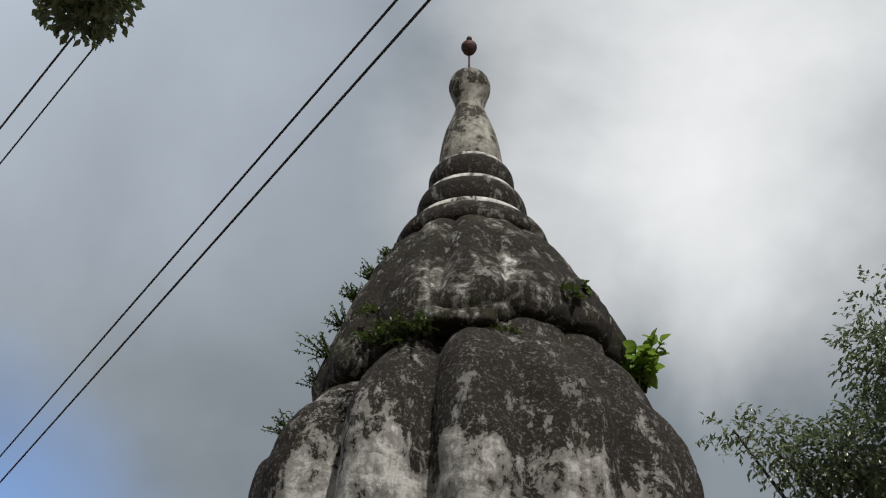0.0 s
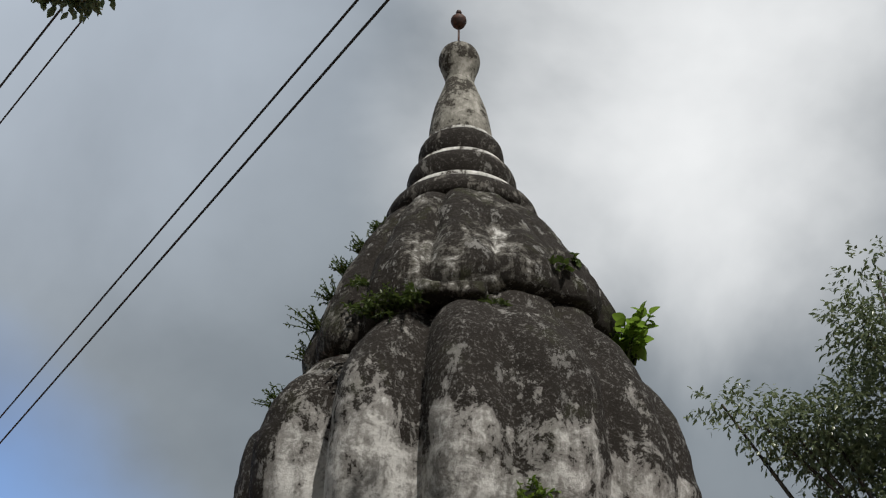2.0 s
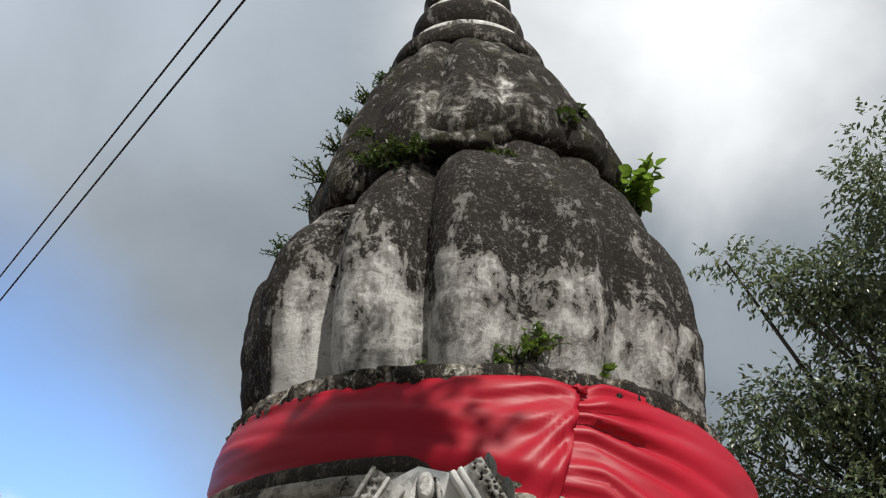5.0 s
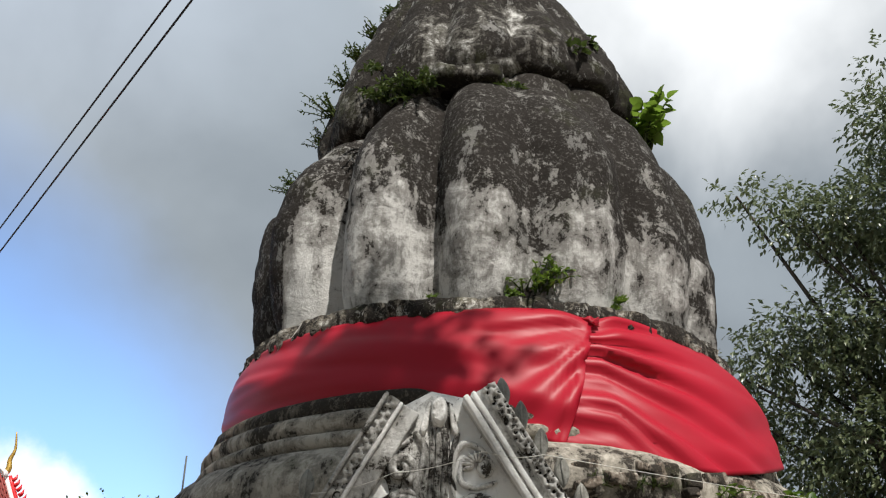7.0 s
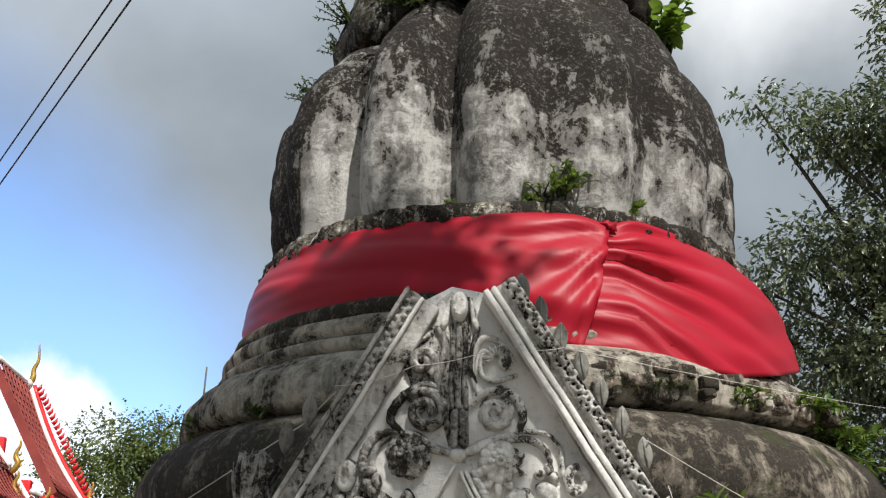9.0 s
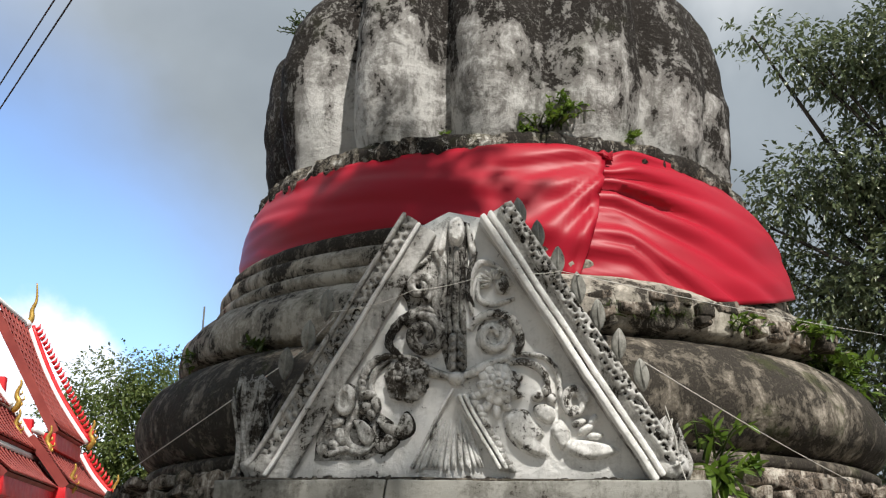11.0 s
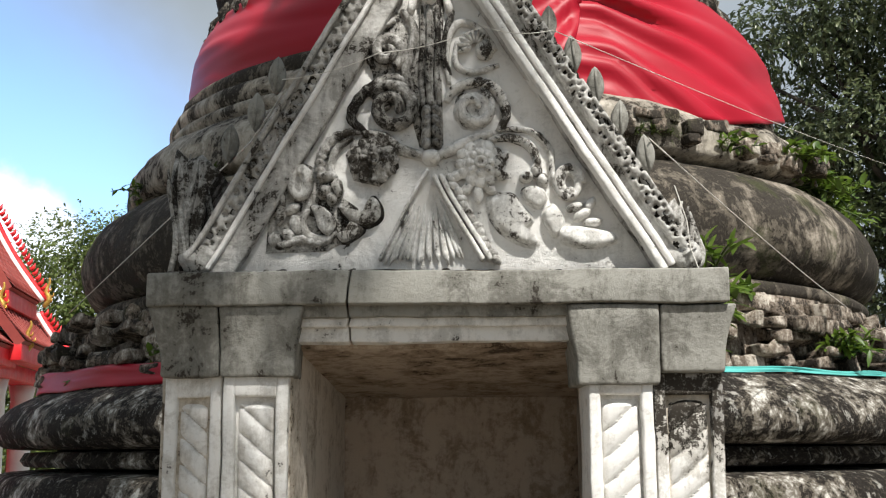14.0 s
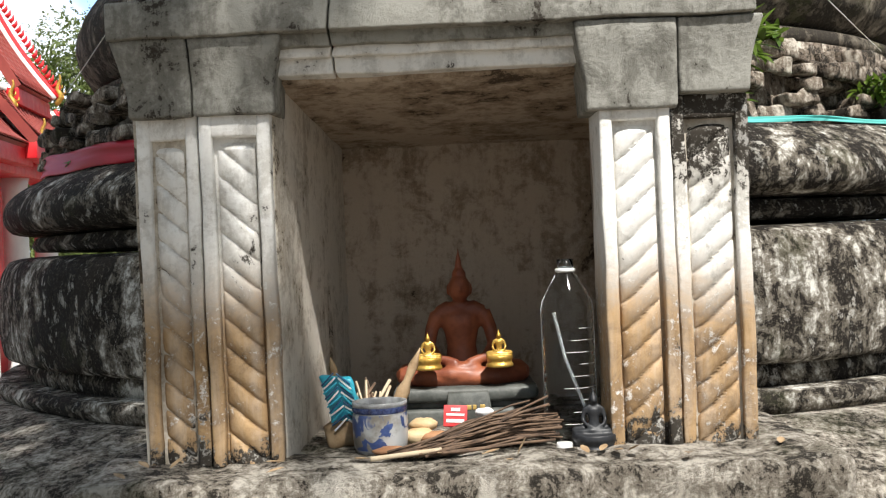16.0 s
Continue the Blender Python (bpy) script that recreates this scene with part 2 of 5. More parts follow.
m_white = simple("white_trim_paint", rgb(0.74, 0.74, 0.73), rgb(0.82, 0.82, 0.80), 5, 0.5)
m_scarlet = simple("scarlet_paint", rgb(0.60, 0.012, 0.02), rgb(0.72, 0.03, 0.035), 5, 0.4)
m_gold = simple("gold_paint", rgb(0.46, 0.27, 0.05), rgb(0.66, 0.43, 0.11), 45, 0.42, 0.65, relief=0.002)
m_ground = simple("earth", rgb(0.12, 0.10, 0.075), rgb(0.20, 0.17, 0.13), 2, 0.95, relief=0.03)


# ---- mesh building ----
class Geo:
    """Vertices and faces, gathered shape by shape."""

    def __init__(self):
        self.v, self.f = [], []

    def add(self, verts, faces, m=None):
        k = len(self.v)
        self.v += [tuple(m @ Vector(p)) for p in verts] if m else [tuple(p) for p in verts]
        self.f += [tuple(i + k for i in f) for f in faces]
        return self

    def block(self, lo, hi, r=0.006, step=0.03, amp=0.0, m=None, shape=None):
        """A box with worn, rounded edges and a slightly uneven face. shape(p) may bend it."""
        lo, hi = Vector(lo), Vector(hi)
        c, h = (lo + hi) / 2, (hi - lo) / 2
        r = min(r, min(h) * 0.9)
        n = [max(1, min(40, round(2 * a / step))) for a in h]
        seen, verts, faces = {}, [], []

        def lines(axis):
            a = h[axis]
            inner = [-a + r + (2 * a - 2 * r) * i / n[axis] for i in range(n[axis] + 1)]
            return [-a, -a + r * 0.4] + inner + [a - r * 0.4, a]

        def vert(p):
            key = tuple(round(q, 6) for q in p)
            if key not in seen:
                q = Vector([max(-a + r, min(a - r, x)) for x, a in zip(p, h)])
                d = Vector(p) - q
                if d.length > 1e-9:
                    q = q + d.normalized() * r
                g = q + c
                if amp:
                    g = g + noise.noise_vector(g * 9) * amp + noise.noise_vector(g * 31) * amp * 0.5
                if shape:
                    g = shape(g)
                seen[key] = len(verts)
                verts.append(g)
            return seen[key]

        for axis in range(3):
            u, w2 = (axis + 1) % 3, (axis + 2) % 3
            lu, lw = lines(u), lines(w2)
            for side in (-1, 1):
                for i in range(len(lu) - 1):
                    for j in range(len(lw) - 1):
                        quad = []
                        for a, b in ((i, j), (i + 1, j), (i + 1, j + 1), (i, j + 1)):
                            p = [0, 0, 0]
                            p[axis], p[u], p[w2] = side * h[axis], lu[a], lw[b]
                            quad.append(vert(p))
                        faces.append(quad if side > 0 else quad[::-1])
        return self.add(verts, faces, m)

    def lathe(self, profile, centre, seg=96, shape=None, close=True, arc=(0, 360), m=None):
        """Turns (radius, height) pairs round the upright through centre. shape(r, z, a) gives the radius."""
        whole = abs(arc[1] - arc[0]) >= 360
        cols = seg if whole else seg + 1
        verts, faces = [], []
        for r, z in profile:
            for i in range(cols):
                a = radians(arc[0] + (arc[1] - arc[0]) * i / seg)
                q = shape(r, z, a) if shape else r
                verts.append((centre[0] + q * math.sin(a), centre[1] - q * math.cos(a), centre[2] + z))
        for k in range(len(profile) - 1):
            for i in range(seg):
                j = (i + 1) % cols
                faces.append((k * cols + i, k * cols + j, (k + 1) * cols + j, (k + 1) * cols + i))
        if close and whole:
            faces.append(tuple(range(cols))[::-1])
            faces.append(tuple(range((len(profile) - 1) * cols, len(profile) * cols)))
        return self.add(verts, faces, m)

    def tube(self, pts, radii, sides=8, flat=1.0, m=None):
        pts = [Vector(p) for p in pts]
        if not isinstance(radii, (list, tuple)):
            radii = [radii] * len(pts)
        verts, faces, ref = [], [], None
        for i, p in enumerate(pts):
            d = (pts[min(i + 1, len(pts) - 1)] - pts[max(i - 1, 0)]).normalized()
            if ref is None:
                ref = d.orthogonal().normalized()
            ref = (ref - d * ref.dot(d)).normalized()
            o = d.cross(ref)
            for k in range(sides):
                a = 2 * math.pi * k / sides
                q = (ref * math.cos(a) + o * math.sin(a)) * radii[i]
                q.y *= flat
                verts.append(p + q)
        for i in range(len(pts) - 1):
            for k in range(sides):
                j = (k + 1) % sides
                faces.append((i * sides + k, i * sides + j, (i + 1) * sides + j, (i + 1) * sides + k))
        faces.append(tuple(range(sides))[::-1])
        faces.append(tuple(range((len(pts) - 1) * sides, len(pts) * sides)))
        return self.add(verts, faces, m)

    def ball(self, c, r, seg=16, rings=10, m=None, amp=0.0):
        verts, faces = [], []
        for i in range(rings + 1):
            t = math.pi * i / rings
            for k in range(seg):
                a = 2 * math.pi * k / seg
                p = Vector((r[0] * math.sin(t) * math.cos(a), r[1] * math.sin(t) * math.sin(a), r[2] * math.cos(t)))
                if amp:
                    p *= 1 + amp * noise.noise(Vector(c) * 3 + p * (2.0 / max(r)))
                verts.append(p + Vector(c))
        for i in range(rings):
            for k in range(seg):
                j = (k + 1) % seg
                faces.append((i * seg + k, (i + 1) * seg + k, (i + 1) * seg + j, i * seg + j))
        return self.add(verts, faces, m)

    def slab(self, outline, y0, y1, m=None, edge=0.004):
        """An outline in x and z, given thickness along y, with its front edge (y0) softened."""
        n = len(outline)
        c = Vector((sum(p[0] for p in outline) / n, sum(p[1] for p in outline) / n))
        ins = []
        for p in outline:
            d = Vector(p) - c
            ins.append(c + d * max(0.2, 1 - edge / max(d.length, 1e-6)))
        verts = [(p[0], y0, p[1]) for p in ins] + [(p[0], y0 + edge * 0.8, p[1]) for p in outline] + [(p[0], y1, p[1]) for p in outline]
        faces = [tuple(range(n)), tuple(range(3 * n - 1, 2 * n - 1, -1))]
        for k in range(2):
            for i in range(n):
                j = (i + 1) % n
                faces.append((k * n + i, (k + 1) * n + i, (k + 1) * n + j, k * n + j))
        return self.add(verts, faces, m)

    def leaf(self, base, way, up, length, width, curl=0.2, lobes=3):
        """One pointed leaf: a folded blade of a few faces."""
        base, way = Vector(base), Vector(way).normalized()
        side = way.cross(Vector(up))
        side = side.normalized() if side.length > 1e-4 else way.orthogonal().normalized()
        n = side.cross(way)
        verts, faces = [], []
        for i in range(lobes + 1):
            t = i / lobes
            wd = width * 0.5 * math.sin(math.pi * min(0.97, t * 0.9 + 0.06)) ** 0.8
            mid = base + way * (length * t) - n * (curl * length * t * t)
            verts += [mid - side * wd + n * wd * 0.3, mid, mid + side * wd + n * wd * 0.3]
        for i in range(lobes):
            a = i * 3
            faces += [(a, a + 1, a + 4, a + 3), (a + 1, a + 2, a + 5, a + 4)]
        return self.add(verts, faces)

    def mesh(self, name, mat, smooth=True):
        me = bpy.data.meshes.new(name)
        me.from_pydata(self.v, [], self.f)
        me.materials.append(mat)
        if smooth:
            me.shade_smooth()
        me.update()
        return me


def part(name, geo, mat, parent=None, label="", smooth=True):
    ob = new(name, geo.mesh(name, mat, smooth) if isinstance(geo, Geo) else geo)
    if parent:
        ob.parent = parent
        ob.matrix_parent_inverse = parent.matrix_world.inverted()
    return tagged(ob, label)


def thing(name, at, label, category, group="", kind=""):
    ob = new(name)
    ob.empty_display_size = 0.1
    ob.location = at
    ob.matrix_world = Matrix.Translation(at)
    return tagged(ob, label, category, group, kind)


def solo(name, geo, mat, label, category, group="", kind="", smooth=True):
    return tagged(part(name, geo, mat, None, "", smooth), label, category, group, kind)


rnd = random.Random(7)

# ---- ground ----
solo("ground", Geo().block((-900, -900, -1.0), (900, 900, 0.0), 0.01, 100), m_ground, "bare brown trodden earth of the temple yard", "ground", kind="structure")

# ---- chedi ----
AX, AY = 0.30, 6.5


def axis(z):
    return AX - 0.022 * (z - 2.0)


chedi = thing("chedi", (AX, AY, 0), "weathered white stupa with black mould, lobed dome and ringed spire", "stupa")
GROOVES = ((-180, 1.0), (-152, 1.0), (-125, 1.0), (-98, 1.0), (-71, 1.0), (-43, 1.9), (-14.5, 1.7), (9, 0.65), (34, 0.9), (60, 1.0), (86, 1.0), (112, 1.0), (138, 1.0), (160, 1.0), (180, 1.0))  # bearings and depths of the grooves between the lobes


def turned(profile, seg=160, lobe=0.0, rough=0.01, grain=2.5, arc=(0, 360), power=0.55, dip=None):
    """A turned body of the chedi round its slightly leaning axis, with lobes and an uneven skin."""
    g = Geo()

    def shape(r, z, a):
        q = r
        if lobe:
            d = math.degrees(a)
            d = d - 360 if d > 180 else d
            for (g0, d0), (g1, d1) in zip(GROOVES, GROOVES[1:]):
                if g0 <= d <= g1:
                    u = (d - g0) / (g1 - g0)
                    q = r * (1 - lobe * (d0 + (d1 - d0) * u) * (1 - math.sin(math.pi * u) ** power))
                    break
        v = Vector((q * math.sin(a) * grain, q * math.cos(a) * grain, z * grain))
        return q + rough * (noise.noise(v) + 0.5 * noise.noise(v * 2.7) + 0.25 * noise.noise(v * 6.1))

    g.lathe(profile, (0, AY, 0), seg, shape, arc=arc)
    if dip:
        g.v = [(x, y, z + dip(math.degrees(math.atan2(x, AY - y)), z)) for x, y, z in g.v]
    g.v = [(x + axis(z), y, z) for x, y, z in g.v]
    return g


def curve(points, n=8):
    """A smooth profile through the points."""
    out = []
    for i in range(len(points) - 1):
        p0, p1, p2, p3 = points[max(i - 1, 0)], points[i], points[i + 1], points[min(i + 2, len(points) - 1)]
        for k in range(n):
            t = k / n
            out.append(tuple(0.5 * (2 * b + (c - a) * t + (2 * a - 5 * b + 4 * c - d) * t * t + (3 * b - a - 3 * c + d) * t ** 3) for a, b, c, d in zip(p0, p1, p2, p3)))
    return out + [points[-1]]


def roll(r, z0, z1, out, n=10, lip=0.0):
    """A half-round moulding from z0 up to z1 that stands out from r."""
    return [(r + out * math.sin(math.pi * i / n) ** 0.7 + lip, z0 + (z1 - z0) * (0.5 - 0.5 * math.cos(math.pi * i / n))) for i in range(n + 1)]


def slump(az, z):
    """The broken joint under the bell lies lower on one side."""
    low = max(0.0, min(1.0, (-az - 12) / 40)) * (1 if az > -120 else 0.4)
    t = max(0.0, min(1.0, (5.75 - z) / 0.6)) * max(0.0, min(1.0, (z - 4.5) / 0.4))
    return (-0.20 * low + 0.10 * max(0.0, min(1.0, (az + 5) / 20)) * (z > 5.045) + 0.035 * noise.noise(Vector((az * 0.06, 0.3, 0)))) * t


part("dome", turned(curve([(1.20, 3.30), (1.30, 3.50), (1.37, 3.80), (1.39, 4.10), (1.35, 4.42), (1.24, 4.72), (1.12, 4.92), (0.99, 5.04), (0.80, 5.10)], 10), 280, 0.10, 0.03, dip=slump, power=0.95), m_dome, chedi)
part("plaster_slab", Geo().block((-0.19, -0.10, -0.05), (0.19, 0.10, 0.05), 0.035, 0.05, 0.02, m=Matrix.Translation((axis(5.1) - 0.10, AY - 0.96, 5.075)) @ Matrix.Rotation(radians(-6), 4, "Z") @ Matrix.Rotation(radians(5), 4, "Y")), m_bell, chedi)
part("bell", turned(curve([(0.78, 5.06), (0.96, 5.08), (1.01, 5.13), (1.025, 5.26), (0.95, 5.48), (0.81, 5.74), (0.675, 5.98), (0.58, 6.13), (0.50, 6.21)], 8), 240, 0.07, 0.035, dip=slump), m_bell, chedi)
part("band", turned(curve([(0.46, 6.14), (0.53, 6.17), (0.545, 6.24), (0.50, 6.33), (0.40, 6.38)], 6), 96, 0, 0.008), m_ring, chedi)
part("lower_ring", turned([(0.33, 6.38), *roll(0.33, 6.42, 6.66, 0.072), (0.28, 6.68)], 96, 0, 0.006), m_ring, chedi)
part("upper_ring", turned([(0.26, 6.66), *roll(0.255, 6.70, 6.93, 0.06), (0.2, 6.95)], 96, 0, 0.006), m_ring, chedi)
part("groove", turned([(0.3, 6.35), (0.432, 6.365), (0.425, 6.42), (0.3, 6.44)], 96, 0, 0.004), m_line, chedi)
part("groove", turned([(0.24, 6.62), (0.345, 6.635), (0.335, 6.70), (0.24, 6.71)], 96, 0, 0.004), m_line, chedi)
part("groove", turned([(0.2, 6.91), (0.272, 6.92), (0.262, 6.965), (0.2, 6.98)], 96, 0, 0.004), m_line, chedi)
part("spire", turned(curve([(0.22, 6.93), (0.235, 7.0), (0.232, 7.10), (0.20, 7.30), (0.15, 7.47), (0.118, 7.57), (0.112, 7.62), (0.128, 7.69), (0.157, 7.79), (0.160, 7.85), (0.13, 7.93), (0.06, 7.965), (0.01, 7.97)], 6), 72, 0, 0.004), m_spire, chedi)
g = Geo()
g.lathe([(0.010, 7.92), (0.008, 8.24)], (axis(8.2), AY, 0), 10)
part("finial_rod", g, m_iron, chedi)
part("finial_ball", Geo().lathe(curve([(0.004, 8.215), (0.04, 8.225), (0.060, 8.262), (0.064, 8.285), (0.058, 8.31), (0.03, 8.34), (0.014, 8.352), (0.024, 8.37), (0.018, 8.395), (0.003, 8.405)], 5), (axis(8.3), AY, 0), 32), m_iron, chedi, "rusty iron ball finial")

part("collar", turned([(1.2, 3.38), (1.385, 3.42), (1.41, 3.47), (1.405, 3.52), (1.385, 3.565), (1.34, 3.585), (1.2, 3.59)], 420, 0.0, 0.045, 13.0), m_base, chedi)
part("neck", turned(curve([(1.30, 3.5), (1.36, 3.3), (1.42, 3.1), (1.45, 2.95)], 5)[::-1], 160, 0, 0.01), m_tier, chedi)
for r, z0, z1, out in ((1.50, 2.98, 3.08, 0.05), (1.54, 2.88, 2.99, 0.06), (1.55, 2.80, 2.89, 0.08)):
    part("moulding", turned([(r - 0.3, z0), *roll(r, z0, z1, out), (r - 0.3, z1)], 160, 0, 0.016), m_tier if z0 > 2.95 else m_cove, chedi)
part("tier", turned(curve([(1.5, 2.50), (1.76, 2.52), (1.81, 2.58), (1.79, 2.68), (1.71, 2.76), (1.62, 2.80), (1.4, 2.81)], 6), 180, 0, 0.025), m_cove, chedi)
part("tier", turned(curve([(1.6, 2.00), (1.88, 2.02), (1.97, 2.08), (2.01, 2.18), (1.99, 2.30), (1.90, 2.42), (1.76, 2.50), (1.5, 2.52)], 6), 180, 0, 0.02), m_tier, chedi)
part("moulding", turned([(1.6, 1.93), *roll(1.90, 1.95, 2.02, 0.05), (1.6, 2.03)], 160, 0, 0.012), m_tier, chedi)
part("core", turned([(1.7, 1.55), (1.98, 1.60), (1.94, 1.96), (1.6, 1.97)], 160, 0, 0.03, 6), m_brick, chedi)
part("tier", turned(curve([(2.0, 1.38), (2.28, 1.385), (2.35, 1.41), (2.37, 1.47), (2.335, 1.54), (2.24, 1.60), (2.12, 1.635), (1.8, 1.64)], 6), 220, 0, 0.015), m_base, chedi)
part("moulding", turned([(2.0, 1.30), (2.24, 1.31), (2.26, 1.335), (2.24, 1.37), (2.0, 1.385)], 180, 0, 0.008), m_base, chedi)
part("drum", turned(curve([(2.1, 0.84), (2.35, 0.85), (2.40, 0.92), (2.405, 1.10), (2.375, 1.24), (2.29, 1.285), (2.0, 1.29)], 6), 220, 0, 0.018), m_base, chedi)
part("step", turned([(2.1, 0.77), (2.31, 0.775), (2.32, 0.82), (2.31, 0.845), (2.1, 0.85)], 180, 0, 0.01), m_base, chedi)
part("step", turned([(2.1, 0.70), (2.42, 0.705), (2.44, 0.74), (2.42, 0.77), (2.1, 0.78)], 180, 0, 0.012), m_base, chedi)
part("plinth", turned([(2.1, 0.0), (2.95, 0.0), (2.93, 0.55), (2.90, 0.60), (2.5, 0.70), (2.1, 0.705)], 180, 0, 0.02), m_ledge, chedi)

# ---- red cloth round the chedi ----
KNOT = 17.5  # degrees round the chedi at which the cloth is tied


def cloth_panel(a0, a1, seam, lift=0.0):
    """A length of cloth from one bearing to another, pulled into folds towards the knot."""
    g = Geo()
    n, rows = 200, 34
    for k in range(rows + 1):
        t = k / rows
        for i in range(n + 1):
            u = i / n
            deg = a0 + (a1 - a0) * u
            d = deg - KNOT
            if seam:  # the free edge runs slantwise down from the knot
                deg -= 9.0 * t * max(0.0, 1 - abs(d) / 30) ** 1.5
                d = deg - KNOT
            sag = 0.35 * math.exp(-((deg - 28) / 34) ** 2) if deg > 28 else 0.35 * math.exp(-((deg - 28) / 34) ** 2)
            sag -= 0.12 * max(0.0, min(1.0, (deg - 58) / 24))
            z = 3.49 - t * (0.46 + sag) + 0.015 * math.sin(radians(deg * 3))
            flare = 0.05 if deg < 0 else 0.05 + 0.13 * min(1, deg / 40)
            r = 1.40 + flare * t ** 0.9 + 0.06 * math.sin(math.pi * t) + sag * 0.62 * t ** 1.3
            dx, dz = radians(d) * 1.45, 3.46 - z
            far = math.hypot(dx, dz) + 1e-6
            if seam:  # long folds that fan out from the knot
                q = (dz + 0.03) / (abs(dx) * 0.62 + 0.10)
                fold = 0.075 * noise.noise(Vector((q * 2.3, far * 0.5, 3.0))) * math.exp(-(far / 0.75) ** 2) * (1 - math.exp(-(far / 0.10) ** 2))
                fold += 0.022 * noise.noise(Vector((q * 6.5, far * 0.8, 5.0))) * math.exp(-(far / 0.42) ** 2)
                fold += 0.030 * max(0.0, 1 - abs(d) / 6.0) ** 1.5 * (0.4 + t)
            else:  # slanting pulls that start at the seam and run off down the other way
                q = (dz - 0.06) / (max(0.0, dx) * 0.62 + 0.30)
                pull = math.exp(-((dx - 0.10) / 0.62) ** 2)
                fold = 0.055 * (abs(noise.noise(Vector((q * 3.1 + 0.4, dx * 0.7, 9.0)))) * 2 - 0.4) * pull * min(1.0, far / 0.15)
                fold += 0.012 * noise.noise(Vector((q * 9.0, dx * 0.9, 2.0))) * pull
            sweep = 0.030 * noise.noise(Vector((deg * 0.030 + t * 1.6, t * 3.4 - deg * 0.012, 0.0))) + 0.010 * noise.noise(Vector((deg * 0.06 + t * 2.5, t * 8 - deg * 0.05, 4.0)))
            pinch = -0.05 * math.exp(-(far / 0.10) ** 2)
            r += fold + sweep + lift * max(0.0, 1 - abs(d) / 25)
            if not seam and d < 0:  # tucked in under the other length
                r -= 0.07 * min(1.0, -d / 5) * max(0.0, 1 - 1.8 * t)
            z += pinch
            g.v.append(tuple(Vector((axis(z) + r * math.sin(radians(deg)), AY - r * math.cos(radians(deg)), z))))
    c = n + 1
    for k in range(rows):
        for i in range(n):
            g.f.append((k * c + i, k * c + i + 1, (k + 1) * c + i + 1, (k + 1) * c + i))
    return g


wrap = thing("cloth_wrap", (AX, AY, 3.0), "bright red satin cloth tied round the stupa below its dome", "cloth")
for nm, a0, a1, seam, lift in (("cloth_length", -190, KNOT + 0.5, True, 0.022), ("cloth_length", KNOT - 13, 172, False, 0.0)):
    ob = part(nm, cloth_panel(a0, a1, seam, lift), m_red, wrap)
    ob.modifiers.new("thick", "SOLIDIFY").thickness = 0.004
g = Geo()
kp = Vector((axis(3.45) + 1.45 * math.sin(radians(KNOT)), AY - 1.45 * math.cos(radians(KNOT)), 3.445))
g.ball(kp, (0.030, 0.025, 0.026), 16, 12, amp=0.5)
for q in range(5):
    g.tube([kp + Vector((-0.04 + 0.02 * q, -0.012, 0.012 - 0.008 * q)), kp + Vector((0, -0.028, 0.006 - 0.006 * q)), kp + Vector((0.05, 0.006, -0.02 + 0.012 * q))], [0.004, 0.009, 0.004], 6)
part("knot", g, m_red, wrap)

# ---- shrine ----
shrine = thing("shrine", (0.02, 2.6, 0), "small whitewashed stucco shrine with twisted pillars and carved pediment", "shrine")
F = 2.58
g = Geo()
g.block((-0.58, 2.43, 0.70), (0.64, 3.25, 0.925), 0.028, 0.016, 0.0075, shape=lambda p: p + Vector((0, noise.noise(p * 13) * 0.02, noise.noise(p * 17) * 0.008)))
part("ledge", g, m_ledge, shrine, "grimy worn plaster ledge")
part("base", Geo().block((-0.60, 2.48, 0.0), (0.65, 4.1, 0.72), 0.02, 0.08, 0.012), m_ledge, shrine)


def skew(p):
    """The niche leans off to one side towards its back, and its ceiling comes down."""
    t = max(0.0, (p.y - F) / 0.62)
    return Vector((p.x + 0.065 * t, p.y, p.z))


NB = 3.2
part("niche_wall", Geo().block((-0.50, F + 0.03, 0.9), (-0.262, NB + 0.1, 1.62), 0.004, 0.05, 0.003, shape=skew), m_jamb, shrine)
part("niche_wall", Geo().block((0.284, F + 0.03, 0.9), (0.52, NB + 0.1, 1.62), 0.004, 0.05, 0.003, shape=skew), m_jamb, shrine)
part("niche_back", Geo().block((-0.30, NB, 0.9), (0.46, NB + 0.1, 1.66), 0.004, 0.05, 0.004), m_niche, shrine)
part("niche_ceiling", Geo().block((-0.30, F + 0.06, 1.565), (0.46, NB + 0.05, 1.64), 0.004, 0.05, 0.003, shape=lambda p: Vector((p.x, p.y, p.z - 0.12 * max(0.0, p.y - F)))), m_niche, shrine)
part("core", Geo().block((-0.48, NB + 0.1, 0.7), (0.53, 4.4, 1.66), 0.01, 0.1, 0.005), m_base, shrine)

